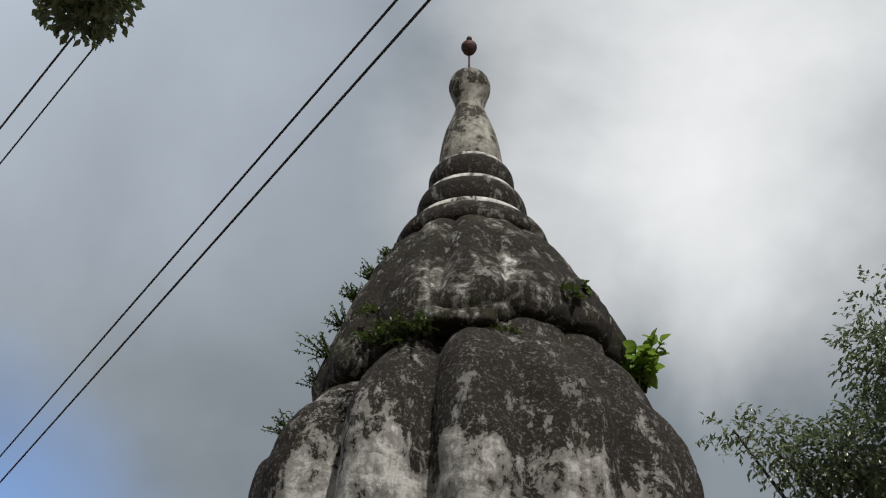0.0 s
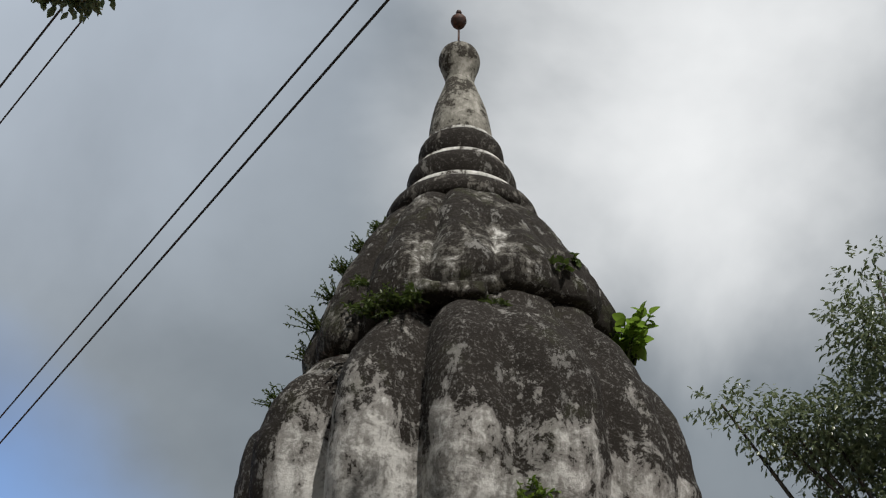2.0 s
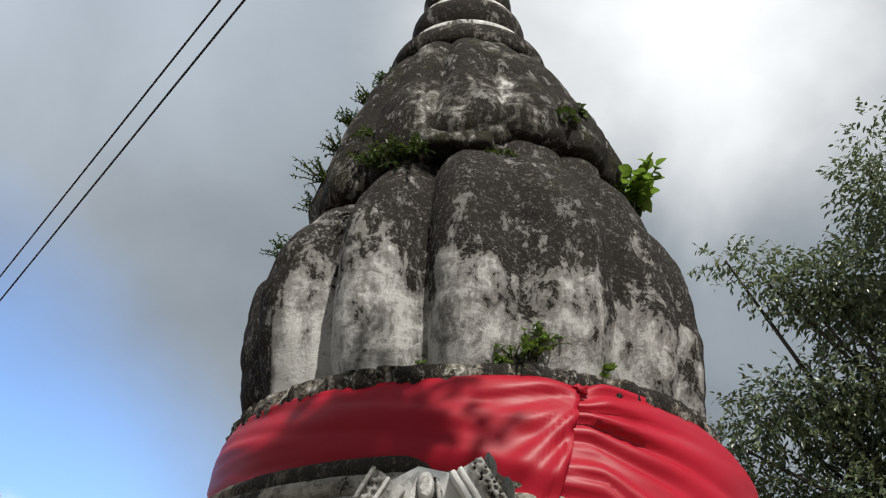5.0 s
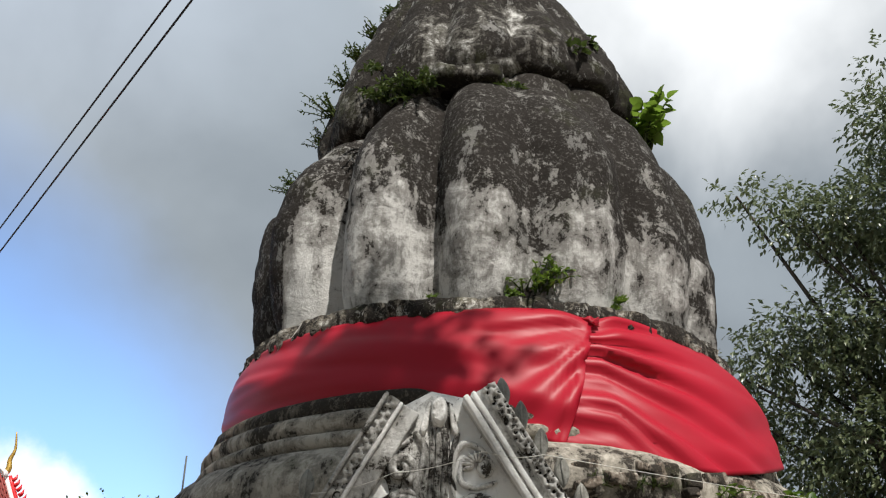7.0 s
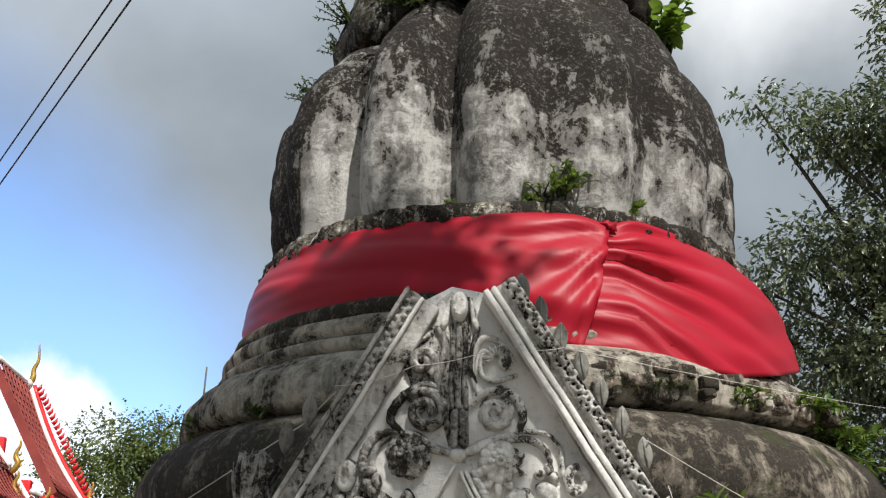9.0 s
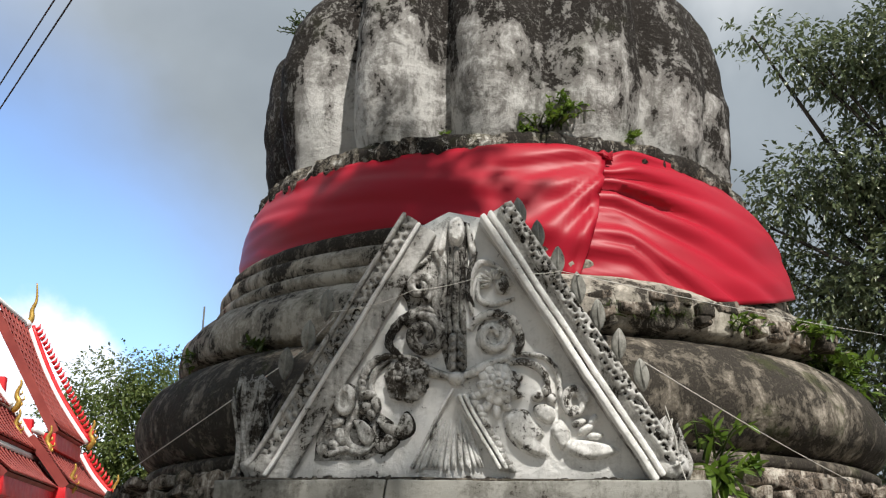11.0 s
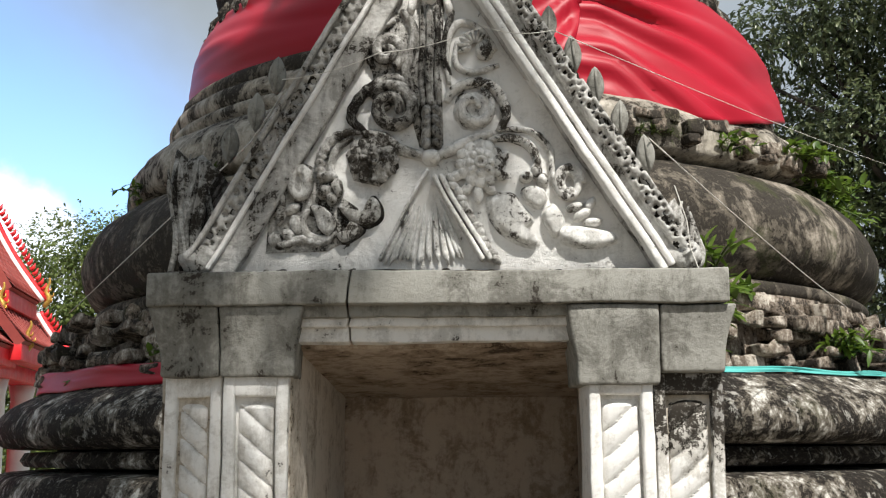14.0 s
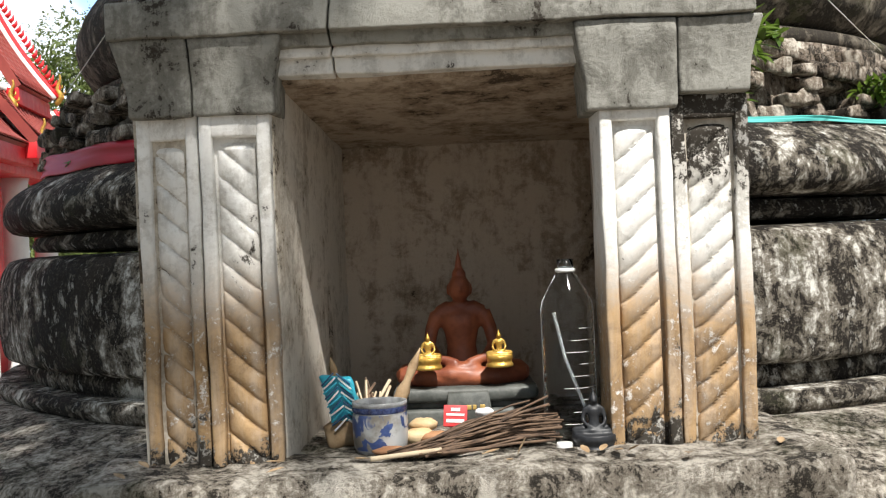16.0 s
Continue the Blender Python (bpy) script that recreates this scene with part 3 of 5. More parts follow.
for x0, x1, side in ((-0.487, -0.383, 1), (-0.379, -0.261, 1), (0.283, 0.402, -1), (0.406, 0.532, -1)):
    zb, zt = 0.92, 1.505
    mp = m_pillar_old if x0 > 0.4 else m_pillar
    yf = F if abs(x0 + x1) < 0.75 else F + 0.012
    mid, half = (x0 + x1) / 2, (x1 - x0) / 2
    p = part("pillar", Geo().block((x0, yf + 0.022, zb), (x1, yf + 0.12, zt), 0.004, 0.03, 0.003), mp, shrine)
    for a, b in ((x0, x0 + 0.022), (x1 - 0.022, x1)):
        part("fillet", Geo().block((a, yf, zb), (b, yf + 0.03, zt), 0.005, 0.03, 0.003), mp, p)
    part("fillet", Geo().block((x0 + 0.02, yf + 0.001, zt - 0.04), (x1 - 0.02, yf + 0.03, zt), 0.005, 0.03, 0.003), mp, p)
    rad = half - 0.026
    core = []
    g = Geo()
    nz, na = 300, 22
    for i in range(nz + 1):
        z = zb + (zt - 0.045 - zb) * i / nz
        for k in range(na + 1):
            a = math.pi * k / na - math.pi / 2
            u = rad * math.sin(a)
            ph = ((z + side * (u * 0.80 + 0.0015 * math.sin(math.pi * u / rad))) / 0.0475) % 1
            strand_h = math.sin(math.pi * min(1.0, ph / 0.97)) ** 0.32
            lift = 0.30 + 0.70 * strand_h * (0.80 + 0.20 * ph)
            end = min(1, (nz - i) / 8)
            y = yf + 0.024 - rad * 0.62 * max(0.0, math.cos(a)) ** 0.75 * lift * end
            core.append((mid + u, y, z))
    for i in range(nz):
        for k in range(na):
            b = i * (na + 1) + k
            g.f.append((b, b + 1, b + na + 2, b + na + 1))
    g.v = core
    part("twisted_colonnette", g, mp, p)

for x0, x1, zb in ((-0.492, -0.387, 1.500), (-0.385, -0.250, 1.500), (0.262, 0.414, 1.482), (0.416, 0.533, 1.504)):
    mid = (x0 + x1) / 2
    out = -1 if mid < 0 else 1

    def flare(p, mid=mid, zb=zb):
        t = max(0.0, min(1.0, (p.z - zb - 0.03) / 0.09)) ** 1.4
        outer = abs(mid) > 0.4
        away = (p.x - mid) * (1 if mid > 0 else -1) > 0
        x = p.x + (0.022 if outer else -0.016) * t * (1 if mid > 0 else -1) * (away == outer)
        return Vector((x, F + 0.1 - (F + 0.1 - p.y) * (1 + 0.16 * t), p.z))

    c = part("capital", Geo().block((x0, F - 0.012, zb), (x1, F + 0.12, 1.628), 0.006, 0.02, 0.003, shape=flare), m_cap, shrine)


def cracked(lo, hi, name, mat, r, at=-0.152):
    """A beam in two lengths, parted by a fine crack."""
    def wander(p):
        k = 0.010 * noise.noise(Vector((0, p.y * 14, p.z * 28))) if abs(p.x - at) < 0.02 else 0.0
        return Vector((p.x + k, p.y, p.z + 0.004 * p.x))
    for a, b in ((lo[0], at - 0.0016), (at + 0.0016, hi[0])):
        part(name, Geo().block((a, lo[1], lo[2]), (b, hi[1], hi[2]), r, 0.025, 0.003, shape=wander), mat, shrine)


cracked((-0.515, F - 0.04, 1.628), (0.542, F + 0.35, 1.69), "beam", m_cap, 0.004)
cracked((-0.26, F + 0.02, 1.565), (0.272, F + 0.12, 1.60), "lintel", m_shrine, 0.004)
cracked((-0.26, F + 0.004, 1.592), (0.272, F + 0.12, 1.610), "lintel_moulding", m_shrine, 0.004)
cracked((-0.26, F - 0.012, 1.608), (0.272, F + 0.12, 1.630), "lintel_moulding", m_cap, 0.003)
part("roof", Geo().block((-0.50, F + 0.02, 1.66), (0.53, 4.4, 1.70), 0.01, 0.1, 0.004), m_tier, shrine)

# ---- pediment ----
PY = 2.62
ped = part("pediment", Geo().slab([(-0.40, 1.69), (0.44, 1.69), (0.44, 1.74), (0.06, 2.31), (-0.02, 2.325), (-0.10, 2.28), (-0.40, 1.76)], PY + 0.02, PY + 0.15), m_relief, shrine)


def bar(x0, z0, x1, z1, width, y0, y1, name, mat, parent, r=0.006, amp=0.003):
    a, b = Vector((x0, 0, z0)), Vector((x1, 0, z1))
    d = b - a
    m = Matrix.Translation(a) @ Matrix.Rotation(-math.atan2(d.z, d.x), 4, "Y")
    return part(name, Geo().block((0, y0, -width / 2), (d.length, y1, width / 2), r, 0.025, amp, m=m), mat, parent)


def pitted_band(x0, z0, x1, z1, width, y, gap, size, deep, parent, bulge=0.004):
    """A raised band whose face is pricked with two staggered rows of worn pits; the pits are black."""
    a, b = Vector((x0, z0)), Vector((x1, z1))
    d = (b - a).normalized()
    nrm, ln, step = Vector((-d.y, d.x)), (b - a).length, 0.0036
    pits = []
    k = 0
    while gap * (k + 1) < ln:
        for row in (-1, 1):
            pits.append((gap * (k + 0.5 + 0.25 * row + rnd.uniform(-0.15, 0.15)), row * width * 0.2 + rnd.uniform(-0.15, 0.15) * width, size * rnd.uniform(0.6, 1.3)))
        k += 1
    nu, nv = int(ln / step), max(6, int(width / step))
    g, inside = Geo(), []
    for i in range(nu + 1):
        near = [q for q in pits if abs(q[0] - ln * i / nu) < size * 2.4]
        for j in range(nv + 1):
            u, v = ln * i / nu, width * (j / nv - 0.5)
            low = min(1.0, sum(math.exp(-(((u - pu) / ps) ** 2 + ((v - pv) / ps) ** 2) ** 1.5) for pu, pv, ps in near))
            p = a + d * u + nrm * v
            rim = 0.02 * (j in (0, nv))
            g.v.append((p.x, y - bulge * math.cos(math.pi * (j / nv - 0.5)) + deep * low + rim + 0.002 * noise.noise(Vector((p.x * 40, 3, p.y * 40))), p.y))
            inside.append(low)
    for i in range(nu):
        for j in range(nv):
            q = i * (nv + 1) + j
            g.f.append((q, q + nv + 1, q + nv + 2, q + 1))
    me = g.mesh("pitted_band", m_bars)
    me.materials.append(m_grime_pits)
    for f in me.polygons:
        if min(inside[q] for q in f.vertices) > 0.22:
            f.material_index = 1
    part("pitted_band", me, m_bars, parent)


rk = bar(-0.420, 1.700, -0.086, 2.287, 0.090, PY - 0.004, PY + 0.15, "raking_moulding", m_bars, ped)
bar(-0.456, 1.722, -0.122, 2.309, 0.010, PY - 0.024, PY + 0.1, "fillet", m_bars, rk, 0.004, 0.002)
bar(-0.420, 1.702, -0.088, 2.287, 0.010, PY - 0.016, PY + 0.1, "fillet", m_relief, rk, 0.004, 0.002)
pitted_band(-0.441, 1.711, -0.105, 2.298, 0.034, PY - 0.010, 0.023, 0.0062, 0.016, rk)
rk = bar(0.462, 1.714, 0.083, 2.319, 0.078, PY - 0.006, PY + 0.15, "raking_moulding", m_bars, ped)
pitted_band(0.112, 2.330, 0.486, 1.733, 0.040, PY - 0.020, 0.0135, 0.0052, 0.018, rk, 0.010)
for off, wd, pr in ((0.034, 0.008, 0.016), (-0.010, 0.011, 0.026), (-0.031, 0.014, 0.034)):
    bar(0.462 + 0.847 * off, 1.714 + 0.531 * off, 0.083 + 0.847 * off, 2.319 + 0.531 * off, wd, PY - pr, PY + 0.1, "fillet", m_relief if off < 0 else m_bars, rk, 0.004, 0.002)
for x, z, tilt in ((-0.438, 1.722, 0), (0.476, 1.728, 0)):
    part("rake_foot", Geo().ball((x, PY + 0.02, z), (0.040, 0.045, 0.034), 18, 12, amp=0.25), m_bars, ped)


def closed(points, n=6):
    """A smooth closed outline through the points."""
    k = len(points)
    out = []
    for i in range(k):
        p0, p1, p2, p3 = points[i - 1], points[i], points[(i + 1) % k], points[(i + 2) % k]
        for j in range(n):
            t = j / n
            out.append(Vector([0.5 * (2 * b + (c - a) * t + (2 * a - 5 * b + 4 * c - d) * t * t + (3 * b - a - 3 * c + d) * t ** 3) for a, b, c, d in zip(p0, p1, p2, p3)]))
    return out


def pad(name, outline, high=0.024, mat=None, dent=0.0, parent=None):
    """A cushion of modelled stucco over an outline in x and z, with steep grimy sides and a worn top."""
    ring = closed(outline)
    n = len(ring)
    c = sum(ring, Vector((0, 0))) / n
    g = Geo()
    for s, h in ((1.12, 0.10), (1.02, 0.18), (0.95, 0.62), (0.86, 0.85), (0.70, 0.97), (0.45, 1.0 - dent * 0.5), (0.2, 1.0 - dent)):
        for q in ring:
            p = c + (q - c) * s
            g.v.append((p.x, PY + 0.022 - high * h + 0.003 * noise.noise(Vector((p.x * 45, 1, p.y * 45))), p.y))
    for k in range(6):
        for i in range(n):
            j = (i + 1) % n
            g.f.append((k * n + i, (k + 1) * n + i, (k + 1) * n + j, k * n + j))
    g.f.append(tuple(6 * n + i for i in range(n))[::-1])
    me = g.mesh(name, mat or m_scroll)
    me.materials.append(m_grime_pits)
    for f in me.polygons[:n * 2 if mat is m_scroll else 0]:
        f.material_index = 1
    return part(name, me, mat, parent or ped)


def cord(name, pts, thick, mat, parent=None, ribs=0.0):
    """A modelled stem that swells in its middle; ribs: knuckles along it."""
    line = curve(pts, 7)
    k = len(line)
    rr = [thick * (0.45 + 0.65 * math.sin(math.pi * (i + 1) / (k + 1)) ** 0.6) * (1 + ribs * math.sin(i * 2.2)) for i in range(k)]
    return part(name, Geo().tube([(x, PY + 0.016, z) for x, z in line], rr, 9, 1.5), mat, parent or ped)


def scroll(cx, cz, r0, turns, spin, start, thick, mat, close=0.78):
    """A stucco spiral that closes in on its centre."""
    pts, n = [], int(turns * 22)
    for i in range(n + 1):
        t = i / n
        a = start + spin * 2 * math.pi * turns * t
        r = r0 * (1 - close * t)
        pts.append(Vector((cx + r * math.cos(a), PY + 0.012 - 0.010 * t, cz + r * math.sin(a))))
    return part("scroll", Geo().tube(pts, [thick * (0.6 + 0.6 * math.sin(math.pi * min(1, i / n * 0.8 + 0.2))) for i in range(n + 1)], 9, 1.3), mat, ped)


def shell(cx, cz, r, facing, mat):
    """A small fluted palmette inside a scroll."""
    for i in range(7):
        a = facing + (i - 3) * 0.42
        m = Matrix.Translation((cx + r * 0.62 * math.cos(a), PY + 0.010, cz + r * 0.62 * math.sin(a))) @ Matrix.Rotation(-a, 4, "Y")
        part("flute", Geo().ball((0, 0, 0), (r * 0.42, 0.011, r * 0.12), 10, 7, m=m), mat, ped)


def lump(x, z, rx, rz, tilt, mat, out=0.014):
    m = Matrix.Translation((x, PY + 0.014, z)) @ Matrix.Rotation(-radians(tilt), 4, "Y")
    part("stucco_leaf", Geo().ball((0, 0, 0), (rx, out, rz), 12, 9, m=m, amp=0.2), mat, ped)


# lower foliage, shaded half: the greyer stucco holds its shade as well as mould
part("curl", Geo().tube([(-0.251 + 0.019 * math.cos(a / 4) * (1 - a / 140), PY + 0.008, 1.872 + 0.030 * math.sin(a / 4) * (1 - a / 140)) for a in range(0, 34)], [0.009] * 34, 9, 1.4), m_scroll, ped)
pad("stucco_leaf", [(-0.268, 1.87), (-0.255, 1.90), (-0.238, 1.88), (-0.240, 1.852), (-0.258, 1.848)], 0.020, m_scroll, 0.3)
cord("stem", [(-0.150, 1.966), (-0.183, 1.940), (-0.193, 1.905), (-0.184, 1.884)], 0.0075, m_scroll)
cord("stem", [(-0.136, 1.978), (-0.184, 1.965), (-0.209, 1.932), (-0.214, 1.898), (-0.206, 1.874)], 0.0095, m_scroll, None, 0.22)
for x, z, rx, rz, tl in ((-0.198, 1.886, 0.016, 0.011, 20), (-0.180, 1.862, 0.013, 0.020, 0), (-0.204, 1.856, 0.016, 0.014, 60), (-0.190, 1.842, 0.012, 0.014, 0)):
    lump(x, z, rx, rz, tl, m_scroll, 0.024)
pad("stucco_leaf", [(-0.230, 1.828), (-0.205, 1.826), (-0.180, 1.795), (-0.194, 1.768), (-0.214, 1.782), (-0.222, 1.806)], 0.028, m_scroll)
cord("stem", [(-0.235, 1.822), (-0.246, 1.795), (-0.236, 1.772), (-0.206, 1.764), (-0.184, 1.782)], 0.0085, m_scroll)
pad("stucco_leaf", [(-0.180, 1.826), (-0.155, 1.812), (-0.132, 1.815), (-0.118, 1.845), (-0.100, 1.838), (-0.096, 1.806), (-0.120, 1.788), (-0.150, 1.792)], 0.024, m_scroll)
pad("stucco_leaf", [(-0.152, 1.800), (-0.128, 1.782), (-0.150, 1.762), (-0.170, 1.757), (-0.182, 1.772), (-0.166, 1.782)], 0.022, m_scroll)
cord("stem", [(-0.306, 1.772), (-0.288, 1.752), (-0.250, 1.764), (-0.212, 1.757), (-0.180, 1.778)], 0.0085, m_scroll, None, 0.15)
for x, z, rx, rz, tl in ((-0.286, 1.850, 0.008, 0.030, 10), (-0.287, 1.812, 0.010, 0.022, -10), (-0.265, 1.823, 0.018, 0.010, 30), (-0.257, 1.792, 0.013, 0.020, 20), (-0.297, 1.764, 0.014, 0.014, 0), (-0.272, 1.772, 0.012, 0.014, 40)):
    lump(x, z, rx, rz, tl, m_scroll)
# lower foliage, sunlit half: the sunlight is put into a paler stucco colour
cord("stem", [(0.110, 1.960), (0.152, 1.964), (0.190, 1.948), (0.206, 1.915), (0.203, 1.886)], 0.0085, m_stucco)
cord("stem", [(0.136, 1.982), (0.196, 1.976), (0.230, 1.941), (0.233, 1.901), (0.240, 1.860)], 0.0065, m_stucco, None, 0.1)
part("curl", Geo().tube([(0.264 + 0.026 * math.cos(a / 4) * (1 - a / 90), PY + 0.008, 1.871 + 0.034 * math.sin(a / 4) * (1 - a / 90)) for a in range(0, 48)], [0.0085] * 48, 9, 1.4), m_stucco, ped)
for x, z, rx, rz, tl in ((0.183, 1.885, 0.015, 0.012, 30), (0.203, 1.896, 0.012, 0.015, 0), (0.214, 1.878, 0.013, 0.014, -20)):
    lump(x, z, rx, rz, tl, m_stucco, 0.022)
pad("stucco_leaf", [(0.176, 1.860), (0.196, 1.868), (0.216, 1.860), (0.222, 1.838), (0.206, 1.824), (0.180, 1.838)], 0.022, m_stucco)
pad("stucco_leaf", [(0.114, 1.845), (0.155, 1.851), (0.172, 1.832), (0.194, 1.800), (0.178, 1.782), (0.202, 1.764), (0.195, 1.750), (0.158, 1.760), (0.127, 1.784), (0.112, 1.815)], 0.026, m_stucco)
pad("stucco_leaf", [(0.213, 1.812), (0.232, 1.833), (0.252, 1.808), (0.250, 1.784), (0.236, 1.768), (0.222, 1.785)], 0.026, m_stucco)
pad("stucco_leaf", [(0.240, 1.780), (0.275, 1.788), (0.345, 1.775), (0.356, 1.759), (0.306, 1.746), (0.257, 1.754)], 0.026, m_stucco)
for x, z, rx, rz, tl in ((0.290, 1.812, 0.022, 0.010, 35), (0.310, 1.796, 0.020, 0.009, 10), (0.306, 1.832, 0.016, 0.009, 60), (0.275, 1.826, 0.018, 0.009, 20)):
    lump(x, z, rx, rz, tl, m_stucco)
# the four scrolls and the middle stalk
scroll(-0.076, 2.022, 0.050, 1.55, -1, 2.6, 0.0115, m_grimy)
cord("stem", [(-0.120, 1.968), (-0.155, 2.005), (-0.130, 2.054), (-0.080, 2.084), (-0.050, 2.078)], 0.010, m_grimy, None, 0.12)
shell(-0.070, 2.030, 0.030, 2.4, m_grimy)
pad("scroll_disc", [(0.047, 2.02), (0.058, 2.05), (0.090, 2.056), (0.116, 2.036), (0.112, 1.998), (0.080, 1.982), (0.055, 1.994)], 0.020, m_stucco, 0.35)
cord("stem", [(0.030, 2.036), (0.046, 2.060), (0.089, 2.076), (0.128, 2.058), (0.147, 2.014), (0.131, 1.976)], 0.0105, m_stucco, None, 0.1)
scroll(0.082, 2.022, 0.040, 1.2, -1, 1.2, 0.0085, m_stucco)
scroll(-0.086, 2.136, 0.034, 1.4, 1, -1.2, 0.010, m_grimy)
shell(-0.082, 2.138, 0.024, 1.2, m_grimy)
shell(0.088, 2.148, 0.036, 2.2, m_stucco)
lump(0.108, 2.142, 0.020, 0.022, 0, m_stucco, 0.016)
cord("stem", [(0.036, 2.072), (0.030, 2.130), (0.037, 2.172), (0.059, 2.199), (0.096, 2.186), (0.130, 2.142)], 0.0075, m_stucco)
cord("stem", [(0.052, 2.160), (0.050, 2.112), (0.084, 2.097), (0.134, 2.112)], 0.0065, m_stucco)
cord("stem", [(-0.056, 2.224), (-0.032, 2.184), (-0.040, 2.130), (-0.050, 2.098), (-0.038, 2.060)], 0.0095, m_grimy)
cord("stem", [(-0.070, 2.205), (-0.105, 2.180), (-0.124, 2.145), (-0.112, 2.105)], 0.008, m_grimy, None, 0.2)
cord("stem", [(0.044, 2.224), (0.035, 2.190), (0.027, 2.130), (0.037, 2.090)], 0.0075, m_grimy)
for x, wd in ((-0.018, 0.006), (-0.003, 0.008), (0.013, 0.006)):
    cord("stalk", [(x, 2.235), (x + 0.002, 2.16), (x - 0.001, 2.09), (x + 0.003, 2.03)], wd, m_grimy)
for z, w0 in ((2.015, 0.018), (1.995, 0.022), (1.972, 0.022), (1.952, 0.015)):
    for s in (-1, 1):
        lump(0.001 + s * 0.010, z, 0.010, w0 * 0.8, s * 18, m_grimy, 0.022)
pad("medallion", [(-0.003, 2.308), (0.014, 2.298), (0.016, 2.262), (0.0, 2.236), (-0.018, 2.250), (-0.021, 2.288)], 0.034, m_stucco)
for i in range(9):
    a = 2 * math.pi * i / 9
    lump(-0.003 + 0.010 * math.cos(a), 2.270 + 0.022 * math.sin(a), 0.005, 0.005, 0, m_stucco, 0.030)
for s in (-1, 1):
    pad("stucco_leaf", [(s * 0.022, 2.296), (s * 0.036, 2.270), (s * 0.046, 2.226), (s * 0.036, 2.216), (s * 0.026, 2.240)], 0.018, m_stucco)
cord("garland", [(-0.006, 1.925), (-0.061, 1.941), (-0.093, 1.964), (-0.132, 1.972)], 0.011, m_scroll)
cord("garland", [(0.006, 1.925), (0.045, 1.942), (0.083, 1.961), (0.120, 1.972)], 0.011, m_stucco)
lump(0.001, 1.924, 0.020, 0.016, 0, m_stucco, 0.024)
for cx, cz, mat in ((-0.111, 1.917, m_scroll), (0.094, 1.910, m_stucco)):
    c = Vector((cx, PY + 0.006, cz))
    ros = part("rosette", Geo().ball(c, (0.042, 0.016, 0.042), 20, 8, amp=0.1), mat, ped)
    part("rosette_eye", Geo().lathe([(0.004, 0.0), (0.006, -0.010), (0.011, -0.012), (0.013, -0.004), (0.013, 0.006)], (0, 0, 0), 14, close=False, m=Matrix.Translation(c + Vector((0, -0.012, 0))) @ Matrix.Rotation(radians(-90), 4, "X")), mat, ros)
    for n, r, sz, lean in ((8, 0.020, 0.0100, -0.011), (12, 0.037, 0.0135, -0.003)):
        for i in range(n):
            a = 2 * math.pi * (i + rnd.uniform(-0.12, 0.12)) / n
            m = Matrix.Translation((c.x + r * math.cos(a), c.y + lean, c.z + r * math.sin(a))) @ Matrix.Rotation(-a, 4, "Y")
            part("petal", Geo().ball((0, 0, 0), (sz, 0.0075, sz * rnd.uniform(0.75, 0.9)), 10, 7, m=m @ Matrix.Rotation(radians(rnd.uniform(8, 22)), 4, "Z"), amp=0.15), mat, ros)
for x, z, rx, rz, tl in ((0.090, 1.853, 0.010, 0.020, 0), (0.070, 1.864, 0.018, 0.010, 60), (0.112, 1.862, 0.016, 0.010, -40), (0.135, 1.888, 0.016, 0.010, 0), (0.050, 1.888, 0.014, 0.010, 30), (0.140, 1.925, 0.014, 0.009, 40), (0.105, 1.950, 0.016, 0.009, 10)):
    lump(x, z, rx, rz, tl, m_stucco)
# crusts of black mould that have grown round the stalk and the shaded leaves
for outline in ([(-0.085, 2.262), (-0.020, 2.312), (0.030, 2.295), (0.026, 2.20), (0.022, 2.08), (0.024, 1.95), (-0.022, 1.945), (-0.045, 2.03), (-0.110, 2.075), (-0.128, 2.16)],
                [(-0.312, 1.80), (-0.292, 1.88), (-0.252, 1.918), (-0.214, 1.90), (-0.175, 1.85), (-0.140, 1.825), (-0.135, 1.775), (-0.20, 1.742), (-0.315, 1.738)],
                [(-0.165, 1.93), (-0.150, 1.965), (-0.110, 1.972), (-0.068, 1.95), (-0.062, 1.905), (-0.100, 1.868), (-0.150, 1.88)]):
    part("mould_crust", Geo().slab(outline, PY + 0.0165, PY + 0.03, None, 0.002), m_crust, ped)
# the fan under the garlands
for i in range(19):
    u = i / 18
    x1, z1 = -0.098 + 0.158 * u + rnd.uniform(-0.003, 0.003), 1.716 + rnd.uniform(0, 0.012)
    t0 = rnd.uniform(0.30, 0.55)
    pts = [(-0.004 + (x1 + 0.004) * t, PY + 0.020 - 0.008 * (t - t0) / (1 - t0), 1.900 + (z1 - 1.900) * t + 0.004 * math.sin(3 * t + i)) for t in (t0, t0 + (1 - t0) * 0.3, t0 + (1 - t0) * 0.6, t0 + (1 - t0) * 0.85, 1)]
    part("fan_ray", Geo().tube(pts, [0.001, 0.0028, 0.0042, 0.0050, 0.002], 6), m_stucco, ped)
bar(0.004, 1.884, 0.098, 1.720, 0.008, PY - 0.012, PY + 0.03, "fan_rib", m_stucco, ped)
bar(0.016, 1.884, 0.112, 1.720, 0.009, PY - 0.016, PY + 0.03, "fan_rib", m_stucco, ped)
bar(-0.008, 1.900, -0.100, 1.722, 0.006, PY + 0.002, PY + 0.03, "fan_rib", m_stucco, ped)
for i in range(13):
    t = i / 12
    lump(0.036 + 0.086 * t + rnd.uniform(-0.004, 0.004), 1.882 - 0.158 * t, 0.012, 0.008, -50 + 40 * (i % 2), m_scroll if t > 0.4 else m_stucco, 0.012)
g = Geo()
